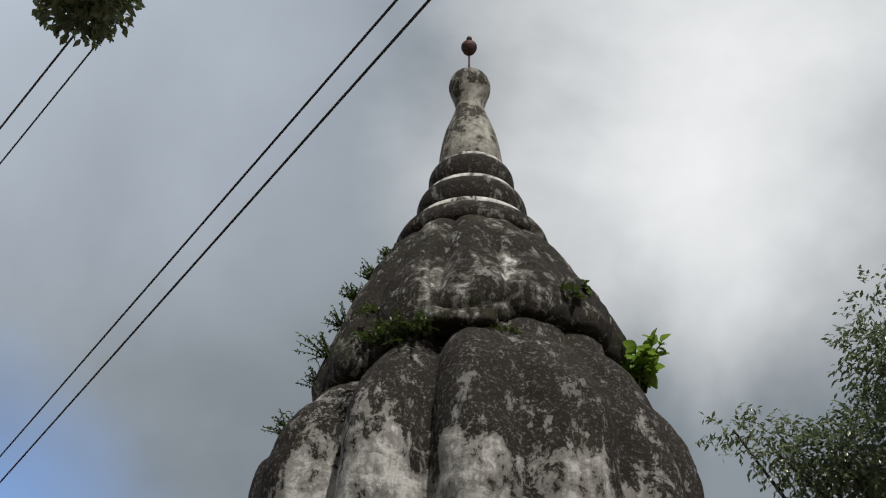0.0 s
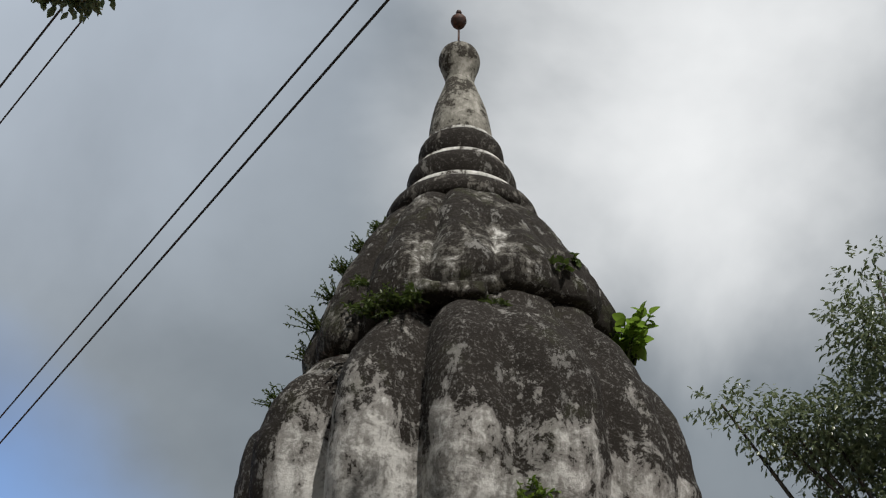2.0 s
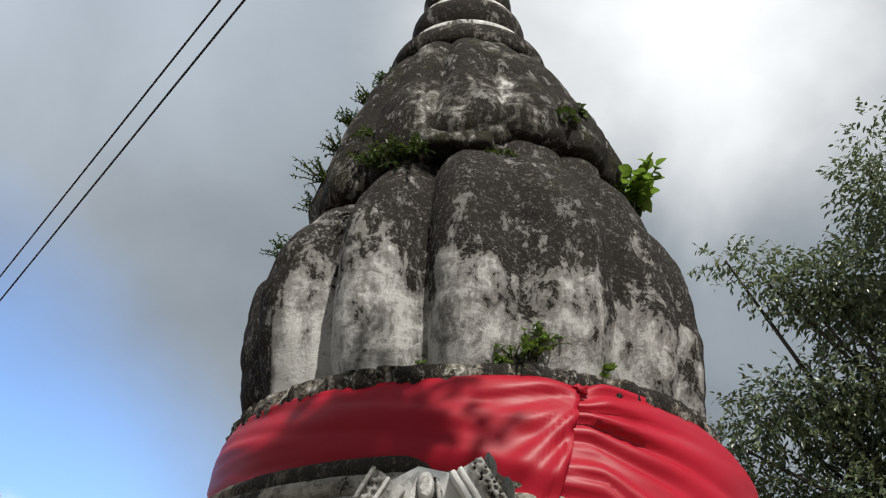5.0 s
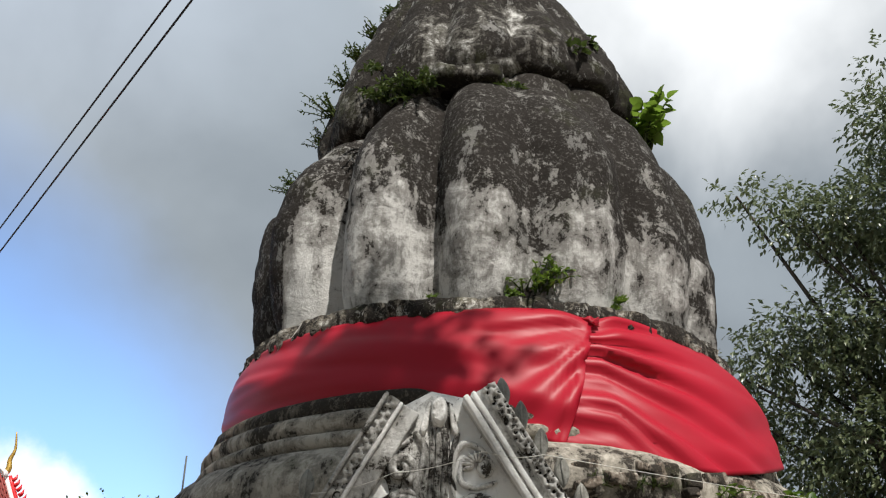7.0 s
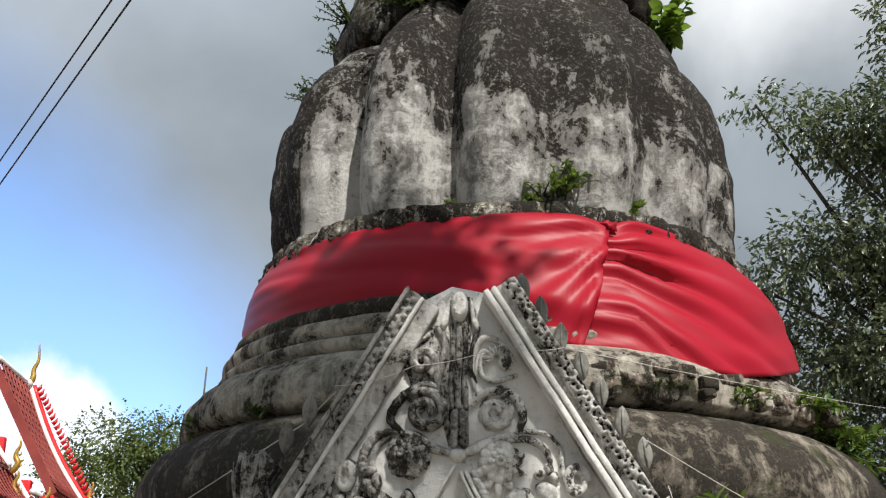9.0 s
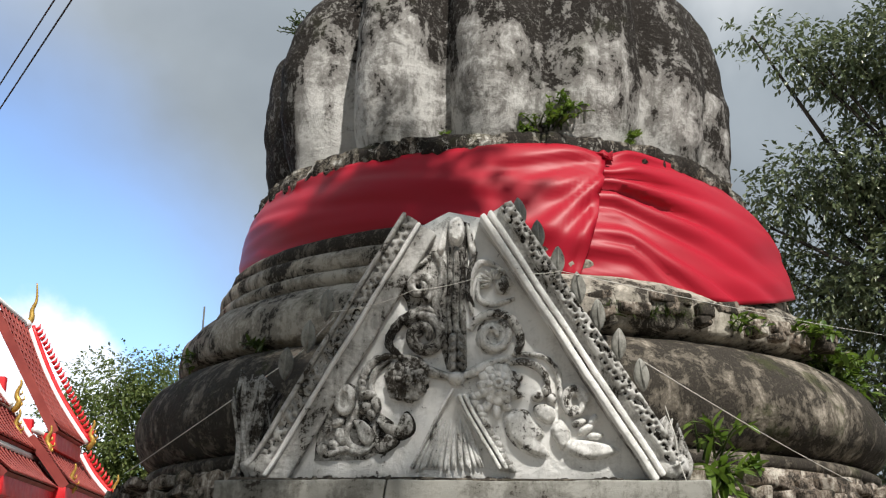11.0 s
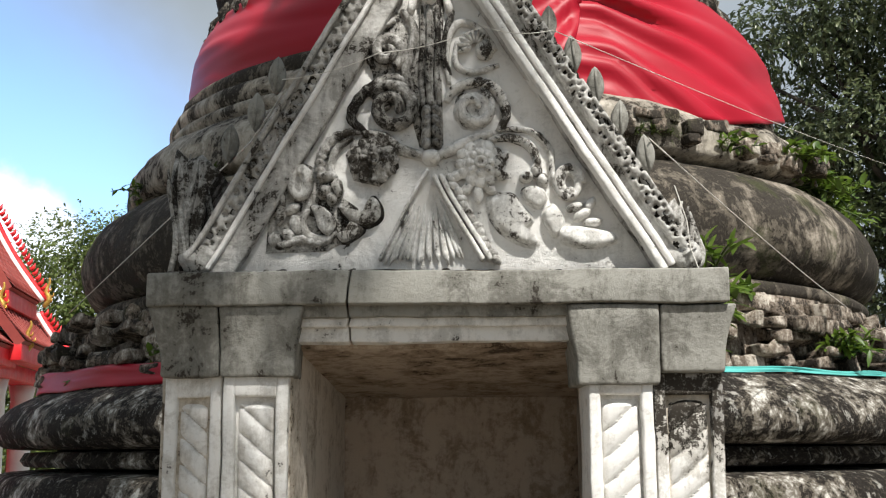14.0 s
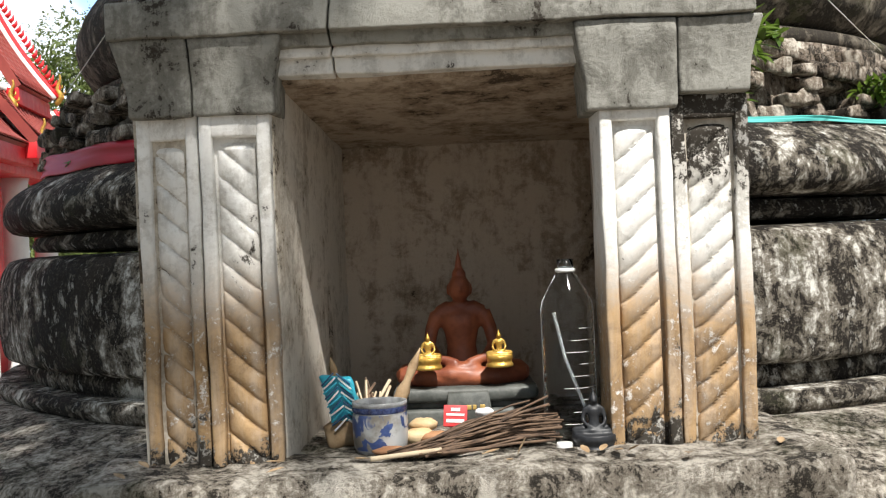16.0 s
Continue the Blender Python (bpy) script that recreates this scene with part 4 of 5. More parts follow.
for i in range(60):
    x = rnd.uniform(-0.36, 0.40)
    g.ball((x, PY + 0.012 + rnd.uniform(-0.012, 0.004), 1.694 + rnd.uniform(0, 0.006)), (rnd.uniform(0.004, 0.016), 0.008, rnd.uniform(0.003, 0.008)), 8, 6, amp=0.5)
tagged(part("crumbs", g, m_grime_pits, ped), kind="stuff")


def leaf_plate(x, z, tilt, parent, mat, hgt=0.078, wid=0.034):
    out = []
    for i in range(17):
        t = i / 16
        out.append((-wid / 2 * math.sin(math.pi * t) ** 0.75, -hgt / 2 + hgt * t))
    out += [(-px, pz) for px, pz in out[-2:0:-1]]
    m = Matrix.Translation((x, PY + 0.06, z)) @ Matrix.Rotation(radians(tilt), 4, "Y")
    a = part("crest_leaf", Geo().slab(out, -0.008, 0.010, m, 0.005), mat, parent)
    part("vein", Geo().tube([(0, -0.008, -hgt * 0.4), (0, -0.011, 0), (0, -0.008, hgt * 0.42)], 0.0025, 6, m=m), mat, a)


for i, (x, z) in enumerate(((0.150, 2.336), (0.193, 2.279), (0.239, 2.214), (0.287, 2.151), (0.331, 2.085), (0.377, 2.015), (0.427, 1.944))):
    leaf_plate(x, z, -6 + (i % 3) * 4, ped, m_cap)
for i, (x, z) in enumerate(((-0.305, 2.105), (-0.345, 2.03), (-0.395, 1.965))):
    leaf_plate(x, z, 4, ped, m_cap)
for outline, y1 in (([(-0.490, 1.945), (-0.466, 1.922), (-0.440, 1.932), (-0.405, 1.898), (-0.426, 1.862), (-0.440, 1.80), (-0.436, 1.71), (-0.470, 1.71), (-0.490, 1.79), (-0.503, 1.86)], PY + 0.12),
                   ([(0.455, 1.80), (0.470, 1.845), (0.485, 1.815), (0.500, 1.775), (0.512, 1.735), (0.515, 1.692), (0.455, 1.692)], PY + 0.10)):
    orn = part("corner_ornament", Geo().slab(outline, PY + 0.01, y1, None, 0.012), m_scroll, ped)
    xs, zs = [q[0] for q in outline], [q[1] for q in outline]
    for k in range(7):
        t = 0.10 + 0.13 * k
        x = min(xs) + (max(xs) - min(xs)) * t
        top = 1.69 + (max(zs) - 1.69) * (0.95 - 0.5 * abs(t - 0.35))
        pts = [(x + 0.010 * math.sin(u * 5 + k), PY + 0.012, 1.70 + (top - 1.70) * u) for u in (0, 0.2, 0.4, 0.6, 0.8, 1)]
        part("ridge", Geo().tube(pts, [0.006, 0.007, 0.007, 0.006, 0.005, 0.002], 6), m_grimy if k % 2 else m_scroll, orn)

# ---- bricks, ribbons ----
def on(az, z, r):
    a = radians(az)
    return Vector((axis(z) + r * math.sin(a), AY - r * math.cos(a), z))


def shared(name, mesh, parent, m):
    ob = new(name, mesh)
    ob.parent = parent
    ob.matrix_parent_inverse = parent.matrix_world.inverted()
    ob.matrix_world = m
    return ob


brick_meshes = []
for k in range(5):
    brick_meshes.append(Geo().block((-0.085 + 0.012 * k, -0.06, -0.026), (0.085 - 0.008 * k, 0.06, 0.026), 0.012, 0.06, 0.010, shape=lambda p, k=k: p + noise.noise_vector(p * 14 + Vector((k * 7, 0, 0))) * 0.012).mesh("brick", m_brick))


def course(z, r, az0, az1, skip=0.12):
    az = az0
    while az < az1:
        wide = math.degrees(0.165 / r)
        if rnd.random() > skip:
            rr = r + rnd.uniform(-0.07, 0.04)
            m = Matrix.Translation(on(az, z + rnd.uniform(-0.006, 0.006), rr)) @ Matrix.Rotation(radians(az + rnd.uniform(-7, 7)), 4, "Z") @ Matrix.Rotation(radians(rnd.gauss(0, 7)), 4, "Y") @ Matrix.Rotation(radians(rnd.gauss(0, 8)), 4, "X") @ Matrix.Diagonal((rnd.uniform(0.55, 1.35), rnd.uniform(0.9, 1.2), rnd.uniform(0.75, 1.45), 1))
            shared("brick", rnd.choice(brick_meshes), chedi, m)
        az += wide * rnd.uniform(0.9, 1.12)


for k in range(5):
    course(1.675 + 0.056 * k, 2.02 - 0.012 * k + 0.03 * (k % 2), 7, 62, 0.16)
for k in range(5):
    course(1.67 + 0.056 * k, 2.14 - 0.016 * k, -72, -9, 0.12)
for k, (r, z) in enumerate(((1.80, 2.57), (1.77, 2.62), (1.72, 2.67))):
    course(z, r + 0.02, 10, 62 - 4 * k, 0.15)


def ribbon(az0, az1, r, z0, z1, mat, label, dip=0.0):
    g = Geo()
    n = 60
    for i in range(n + 1):
        t = i / n
        az = az0 + (az1 - az0) * t
        for k in range(7):
            u = k / 6
            w0 = 0.006 * math.sin(u * 14 + t * 9) + 0.008 * noise.noise(Vector((t * 9, u * 3, 2)))
            g.v.append(tuple(on(az, z0 + (z1 - z0) * u + dip * math.sin(math.pi * t) + 0.004 * math.sin(t * 23), r + w0 + 0.02 * (1 - u))))
    for i in range(n):
        for k in range(6):
            a = i * 7 + k
            g.f.append((a, a + 7, a + 8, a + 1))
    ob = solo("cloth_ribbon", g, mat, label, "ribbon")
    ob.modifiers.new("thick", "SOLIDIFY").thickness = 0.003


ribbon(-64, -8, 2.20, 1.615, 1.70, m_red, "red satin ribbon lying round the stupa's lower tier")
ribbon(9, 66, 2.14, 1.637, 1.658, m_ribbon, "turquoise cloth ribbon lying on the lower tier")


# ---- plants on the chedi ----
def weed(base, out, n, height, leaf_len, leaf_wid, mat, label, droop=0.25, leaves=9, name="weed", spread=0.55, each=False, cat="plant"):
    base, out = Vector(base), Vector(out).normalized()
    ob = thing(name, base, label, cat)
    g, lv = Geo(), Geo()
    for s in range(n):
        w0 = (out + Vector((rnd.gauss(0, spread), rnd.gauss(0, spread), rnd.gauss(0.35, spread * 0.7)))).normalized()
        L = height * rnd.uniform(0.55, 1.1)
        start = base + Vector((rnd.gauss(0, 0.25), rnd.gauss(0, 0.12), rnd.gauss(0, 0.12))) * height * spread - out * 0.03
        pts = [start + w0 * (L * t) + Vector((0, 0, -droop * L * t * t)) for t in (0, 0.25, 0.5, 0.75, 1)]
        g.tube(pts, [0.006 * height / 0.3 + 0.001, 0.004 * height / 0.3 + 0.001, 0.0035, 0.003, 0.0015], 5)
        for k in range(leaves):
            t = 0.2 + 0.8 * (k + rnd.random() * 0.6) / leaves
            i = min(3, int(t * 4))
            p = pts[i].lerp(pts[i + 1], min(1, t * 4 - i))
            d = (w0 * 0.5 + Vector((rnd.gauss(0, 0.7), rnd.gauss(0, 0.7), rnd.gauss(-0.1, 0.5))))
            if each:
                one = Geo().leaf(p, d, (rnd.gauss(0, 0.3), rnd.gauss(0, 0.3), 1), leaf_len * rnd.uniform(0.6, 1.15), leaf_wid * rnd.uniform(0.7, 1.1), 0.3, 5)
                part("leaf", one, mat, ob)
            else:
                lv.leaf(p, d, (rnd.gauss(0, 0.3), rnd.gauss(0, 0.3), 1), leaf_len * rnd.uniform(0.5, 1.2), leaf_wid * rnd.uniform(0.6, 1.2), 0.3)
    tagged(part("stem", g, m_weed, ob), kind="stuff")
    if not each:
        tagged(part("foliage", lv, mat, ob), kind="stuff")
    return ob


def outward(az, up=0.4):
    return (math.sin(radians(az)), -math.cos(radians(az)), up)


for az, z, r, n, h in ((-60, 5.92, 0.66, 12, 0.13), (-66, 5.80, 0.72, 14, 0.15), (-70, 5.62, 0.82, 16, 0.16), (-72, 5.45, 0.90, 14, 0.16), (-76, 5.25, 0.97, 14, 0.2), (-80, 5.05, 1.0, 12, 0.16), (-72, 6.05, 0.60, 9, 0.10), (-80, 4.72, 1.16, 12, 0.15)):
    weed(on(az, z, r), outward(az, 0.8), int(n * 1.5), h * 1.15, 0.024, 0.012, m_weed, "wiry grey-green weed rooted in the cracked plaster", 0.1, 12)
for az, z, r, n, h in ((-25, 5.02, 1.02, 30, 0.27), (-33, 4.98, 1.05, 24, 0.22), (-20, 5.07, 1.0, 10, 0.14), (6, 5.02, 0.98, 7, 0.12), (12, 5.0, 1.0, 6, 0.11), (-38, 5.25, 1.0, 9, 0.16)):
    weed(on(az, z, r), outward(az, 0.3), n, h, 0.032, 0.013, m_weed, "dense dark green weed tuft growing in the ledge", 0.5, 12)
for az, z, r, n, h in ((9, 3.66, 1.33, 16, 0.22), (13, 3.74, 1.33, 10, 0.16), (27, 3.62, 1.33, 7, 0.12), (-14, 3.60, 1.30, 3, 0.06), (3, 3.60, 1.33, 6, 0.09)):
    weed(on(az, z, r), outward(az, 0.7), n, h, 0.034, 0.014, m_leaf, "small fern tuft growing at the foot of the dome", 0.4, 12, "fern")
weed(on(75, 5.05, 1.03), (0.20, -0.35, 1.0), 16, 0.50, 0.088, 0.075, m_fig, "young fig with heart-shaped bright leaves on the stupa", 0.35, 8, "fig_sapling", 0.26, True)
weed(on(82, 4.60, 1.24), (0.7, -0.4, 0.7), 3, 0.14, 0.07, 0.055, m_fig, "small fig sprout with heart-shaped leaves", 0.3, 4, "fig_sapling", 0.4, True)
weed(on(34, 5.36, 0.93), outward(34, 0.6), 6, 0.18, 0.07, 0.045, m_weed, "dull green creeper on the stupa's bell", 0.4, 5, "creeper")
weed(on(46, 5.50, 0.93), outward(46, 0.6), 4, 0.15, 0.06, 0.04, m_weed, "dull green creeper on the stupa's bell", 0.4, 5, "creeper")
for az in range(12, 26, 2):
    weed(on(az, 2.60, 1.82), outward(az, 0.9), 9, 0.08, 0.045, 0.005, m_weed, "short yellowing grass tuft on the broken ledge", 0.3, 4, "grass_tuft")
weed(on(32, 2.58, 1.84), outward(32, 0.8), 6, 0.14, 0.05, 0.022, m_leaf, "small leafy weed on the broken ledge", 0.3, 8)
for az, z in ((52, 2.55), (58, 2.50), (64, 2.52), (70, 2.48), (47, 2.58)):
    weed(on(az, z, 1.80), outward(az, 0.7), 9, 0.28, 0.06, 0.026, m_leaf, "bushy green fern on the stupa's torus", 0.5, 14, "fern")
weed(on(-62, 2.54, 1.74), outward(-62, 0.6), 10, 0.22, 0.045, 0.018, m_leaf, "green fern growing on the tier", 0.5, 12, "fern")
weed(on(-40, 2.52, 1.80), outward(-40, 0.6), 6, 0.13, 0.04, 0.016, m_weed, "dry weed growing on the tier", 0.5, 8)
weed((0.95, 4.16, 1.86), (0.1, -0.9, 0.1), 8, 0.2, 0.12, 0.027, m_leaf, "strap-leaved plant hanging beside the shrine", 0.7, 7, "strap_plant", 0.5, True)
weed((0.95, 4.20, 1.96), (0.1, -0.4, 0.9), 6, 0.24, 0.11, 0.024, m_leaf, "upright strap-leaved plant beside the shrine", 0.35, 5, "strap_plant", 0.5, True)
weed(on(26, 1.93, 2.04), outward(26, 0.6), 5, 0.12, 0.06, 0.03, m_leaf, "small bright weed between the bricks", 0.4, 7)
weed(on(20, 1.72, 2.08), outward(20, 0.6), 4, 0.08, 0.05, 0.025, m_leaf, "small bright weed between the bricks", 0.4, 6)
weed(on(39, 1.74, 2.10), outward(39, 0.7), 12, 0.17, 0.06, 0.022, m_leaf, "leafy green weed between the bricks", 0.4, 10)
weed(on(-52, 1.66, 2.2), outward(-52, 0.6), 6, 0.05, 0.025, 0.012, m_leaf, "low moss-like sprouts on the lower tier", 0.3, 6, "sprouts")
weed(on(-38, 1.74, 2.12), outward(-38, 0.6), 4, 0.08, 0.045, 0.03, m_leaf, "small bright weed between the bricks", 0.4, 5)


# ---- cables and strings ----
def strand(name, pts, r, mat, label, cat, sag=0.0):
    pts = [Vector(p) for p in pts]
    out = []
    for i in range(len(pts) - 1):
        for k in range(12):
            t = k / 12
            out.append(pts[i].lerp(pts[i + 1], t) + Vector((0, 0, -sag * 4 * t * (1 - t))))
    out.append(pts[-1])
    solo(name, Geo().tube(out, r, 6), mat, label, cat)


def sky_at(az, el, h, eye=(0, 0, 1.65)):
    d = h / math.tan(radians(el))
    return Vector((eye[0] + d * math.sin(radians(az)), eye[1] + d * math.cos(radians(az)), eye[2] + h))


for k, (a, b, c, d, h, r) in enumerate(((-22.7, 22.5, -4.0, 47.7, 2.2, 0.0037), (-22.3, 21.5, -1.6, 47.8, 1.85, 0.0034), (-27.5, 37.5, -24.7, 43.5, 6.9, 0.010), (-26.9, 35.9, -23.2, 43.4, 6.9, 0.008))):
    p, q = sky_at(a, b, h), sky_at(c, d, h)
    far = 1.6 if k < 2 else 5.0
    ends = [p + (p - q) * far, p, q, q + (q - p) * (0.8 if k < 2 else 6.0)]
    strand("overhead_cable", ends, r, m_wire, "thin black overhead power cable against the sky", "cable")

S = 0.0009
strand("sacred_string", [(3.75, 8.3, 3.18), (2.30, 5.91, 2.757), (0.235, 2.585, 2.165), (0.10, 2.575, 2.168), (-0.10, 2.575, 2.115), (-0.285, 2.60, 2.07)], 0.0010, m_string, "white cotton string strung across the pediment", "string", 0.01)
strand("sacred_string", [(0.43, 2.66, 1.97), on(38, 1.90, 2.16)], S * 1.6, m_string, "white cotton string tied from shrine to stupa", "string", 0.01)
strand("sacred_string", [(-0.285, 2.66, 2.07), (-0.40, 3.0, 2.06), on(-62, 1.98, 2.10)], 0.0020, m_string, "white cotton string tied from shrine to stupa", "string", 0.0)
strand("sacred_string", [(0.462, 2.60, 1.86), (0.480, 2.59, 1.79), (0.484, 2.59, 1.74), (0.497, 2.58, 1.692)], S, m_string, "loose end of white string on the beam", "string", 0.0)

# ---- things in the niche ----
m_buddha = simple("brown_lacquer", rgb(0.16, 0.040, 0.018), rgb(0.30, 0.090, 0.038), 18, 0.52, relief=0.002)
m_slate = simple("grey_green_stone", rgb(0.055, 0.06, 0.055), rgb(0.11, 0.115, 0.105), 40, 0.6, relief=0.002)
m_black = simple("black_resin", rgb(0.012, 0.013, 0.016), rgb(0.025, 0.027, 0.03), 40, 0.5)
m_pot = simple("white_glaze", rgb(0.20, 0.20, 0.20), rgb(0.42, 0.43, 0.44), 25, 0.3)
m_cobalt = simple("cobalt_glaze", rgb(0.02, 0.026, 0.07), rgb(0.06, 0.09, 0.22), 90, 0.25)
m_painted, pn, ps, pp = material("painted_glaze")
blot = pn.noise(pn.stretch(pp, (1.0, 1.0, 0.8)), 34.0, 3.0, 0.55, 0.6)
glaze = pn.mix(pn.ramp(pn.noise(pp, 14.0, 5.0), 0.40, 0.62), rgb(0.42, 0.43, 0.43), rgb(0.17, 0.15, 0.12))
pn.put(ps.inputs["Base Color"], pn.mix(pn.ramp(blot, 0.50, 0.54), glaze, pn.mix(pn.noise(pp, 120.0), rgb(0.015, 0.025, 0.09), rgb(0.07, 0.12, 0.30))))
ps.inputs["Roughness"].default_value = 0.3
m_ash = simple("incense_ash", rgb(0.16, 0.14, 0.08), rgb(0.26, 0.23, 0.12), 60, 0.95)
m_twig = simple("dry_twig", rgb(0.04, 0.024, 0.016), rgb(0.15, 0.095, 0.06), 50, 0.85, vary=0.6)
m_pale = simple("pale_wood", rgb(0.42, 0.33, 0.22), rgb(0.55, 0.46, 0.33), 30, 0.8)
m_kraft = simple("brown_paper", rgb(0.26, 0.17, 0.09), rgb(0.38, 0.27, 0.16), 30, 0.85, relief=0.003)
m_bun = simple("dried_offering", rgb(0.48, 0.33, 0.17), rgb(0.60, 0.46, 0.28), 30, 0.7, relief=0.003)
m_rust_o = simple("brown_offering", rgb(0.28, 0.13, 0.06), rgb(0.38, 0.20, 0.10), 30, 0.7, relief=0.003)
m_cyan = simple("cyan_foil", rgb(0.02, 0.30, 0.42), rgb(0.05, 0.45, 0.58), 30, 0.35)
m_deep = simple("dark_blue_foil", rgb(0.01, 0.05, 0.12), rgb(0.02, 0.10, 0.20), 30, 0.35)
m_paper = simple("white_paper", rgb(0.66, 0.66, 0.66), rgb(0.76, 0.76, 0.75), 30, 0.7)
m_boxred = simple("red_card", rgb(0.52, 0.03, 0.035), rgb(0.60, 0.05, 0.05), 30, 0.5)
m_letter = simple("gilt_lettering", rgb(0.50, 0.33, 0.10), rgb(0.62, 0.44, 0.15), 80, 0.5, 0.4)
m_cap2 = simple("white_plastic", rgb(0.7, 0.7, 0.7), rgb(0.78, 0.78, 0.77), 20, 0.4)
m_clear, cn, cs, cp = material("clear_plastic")
cs.inputs["Transmission Weight"].default_value = 1.0
cs.inputs["Roughness"].default_value = 0.08
cs.inputs["IOR"].default_value = 1.18
cs.inputs["Base Color"].default_value = rgb(0.93, 0.96, 0.98)

TOP = 0.925  # the ledge's top


def seated(name, c, s, mat, label, voxel, crown=True, plinth=0.0):
    """A seated figure as one plain fused mesh; s: its height in metres."""
    g = Geo()

    def P(x, y, z):
        return (c[0] + x * s, c[1] + y * s, c[2] + z * s)

    def T(pts, rr):
        g.tube([P(*p) for p in pts], [q * s for q in rr], 10)

    if plinth:
        g.lathe([(0.34 * s, 0), (0.35 * s, plinth * s * 0.2), (0.30 * s, plinth * s * 0.45), (0.34 * s, plinth * s * 0.75), (0.33 * s, plinth * s), (0.01, plinth * s)], c, 24)
        c = (c[0], c[1], c[2] + plinth * s * 0.96)
        s *= 1 - plinth
    for k in (-1, 1):
        T([(k * 0.08, 0.06, 0.09), (k * 0.28, -0.02, 0.085), (k * 0.42, -0.06, 0.08), (k * 0.46, -0.09, 0.075)], [0.11, 0.105, 0.088, 0.055])
        T([(k * 0.45, -0.09, 0.07), (k * 0.25, -0.17, 0.065), (-k * 0.10, -0.21, 0.06 + 0.03 * (k > 0)), (-k * 0.24, -0.19, 0.07 + 0.03 * (k > 0))], [0.058, 0.072, 0.06, 0.035])
        T([(k * 0.165, 0.03, 0.52), (k * 0.215, 0.03, 0.40), (k * 0.235, 0.0, 0.28), (k * 0.17, -0.12, 0.20), (k * 0.04, -0.18, 0.165)], [0.06, 0.052, 0.048, 0.04, 0.035])
        T([(k * 0.03, 0.03, 0.53), (k * 0.10, 0.03, 0.545), (k * 0.165, 0.03, 0.515)], [0.07, 0.065, 0.055])
        g.ball(P(k * 0.085, 0.02, 0.69), (0.012 * s, 0.02 * s, 0.05 * s), 8, 6)
    g.ball(P(0, -0.16, 0.15), (0.13 * s, 0.07 * s, 0.03 * s), 12, 8)
    g.tube([P(0, 0.03, z) for z in (0.05, 0.12, 0.20, 0.28, 0.36, 0.44, 0.50, 0.545, 0.57)], [q * s for q in (0.15, 0.142, 0.118, 0.108, 0.122, 0.145, 0.145, 0.10, 0.05)], 20, 0.68)
    T([(0, 0.03, 0.52), (0, 0.02, 0.62)], [0.055, 0.05])
    g.ball(P(0, 0.0, 0.70), (0.082 * s, 0.085 * s, 0.105 * s), 16, 12)
    g.ball(P(0, -0.085, 0.69), (0.014 * s, 0.02 * s, 0.03 * s), 8, 6)
    g.ball(P(0, 0.01, 0.80), (0.055 * s, 0.055 * s, 0.055 * s), 12, 8)
    if crown:
        T([(0, 0.01, 0.83), (0, 0.01, 0.89), (0, 0.01, 0.95), (0, 0.01, 1.0)], [0.03, 0.026, 0.014, 0.004])
    ob = solo(name, g, mat, label, "statue")
    r = ob.modifiers.new("fuse", "REMESH")
    r.mode, r.voxel_size, r.use_smooth_shade = "VOXEL", voxel, True
    sm = ob.modifiers.new("even", "SMOOTH")
    sm.factor, sm.iterations = 0.5, 7
    return ob


seated("seated_statue", (0.046, 2.97, 0.993), 0.272, m_buddha, "brown lacquered seated statue on a grey stone pedestal", 0.0030)
seated("gilt_figurine", (-0.020, 2.872, 1.034), 0.076, m_gold, "small gilt seated figurine before the brown statue", 0.0013, plinth=0.3)
seated("gilt_figurine", (0.116, 2.875, 1.034), 0.076, m_gold, "small gilt seated figurine before the brown statue", 0.0013, plinth=0.3)
seated("black_figurine", (0.257, 2.60, TOP - 0.012), 0.115, m_black, "small black seated figurine beside the water bottle", 0.0018, plinth=0.3)

ped_s = thing("pedestal", (0.05, 2.95, TOP), "grey stone pedestal with a lettered plaque under the statue", "pedestal")
part("block", Geo().block((-0.088, 2.87, TOP - 0.01), (0.186, 3.08, 0.957), 0.008, 0.02, 0.002), m_slate, ped_s)
part("block", Geo().block((-0.072, 2.885, 0.955), (0.170, 3.07, 0.972), 0.006, 0.02, 0.002), m_slate, ped_s)
part("block", Geo().block((-0.090, 2.868, 0.970), (0.188, 3.08, 0.997), 0.010, 0.02, 0.002), m_slate, ped_s)
pl = part("plaque", Geo().slab([(0.008, 0.928), (0.100, 0.928), (0.092, 0.990), (0.015, 0.990)], 2.852, 2.875), m_slate, ped_s)
for k, wd in enumerate((0.010, 0.006, 0.011, 0.007, 0.010)):
    part("letter_bar", Geo().block((0.020 + 0.0135 * k, 2.8505, 0.957), (0.020 + 0.0135 * k + wd, 2.8545, 0.966), 0.001, 0.02), m_letter, pl)

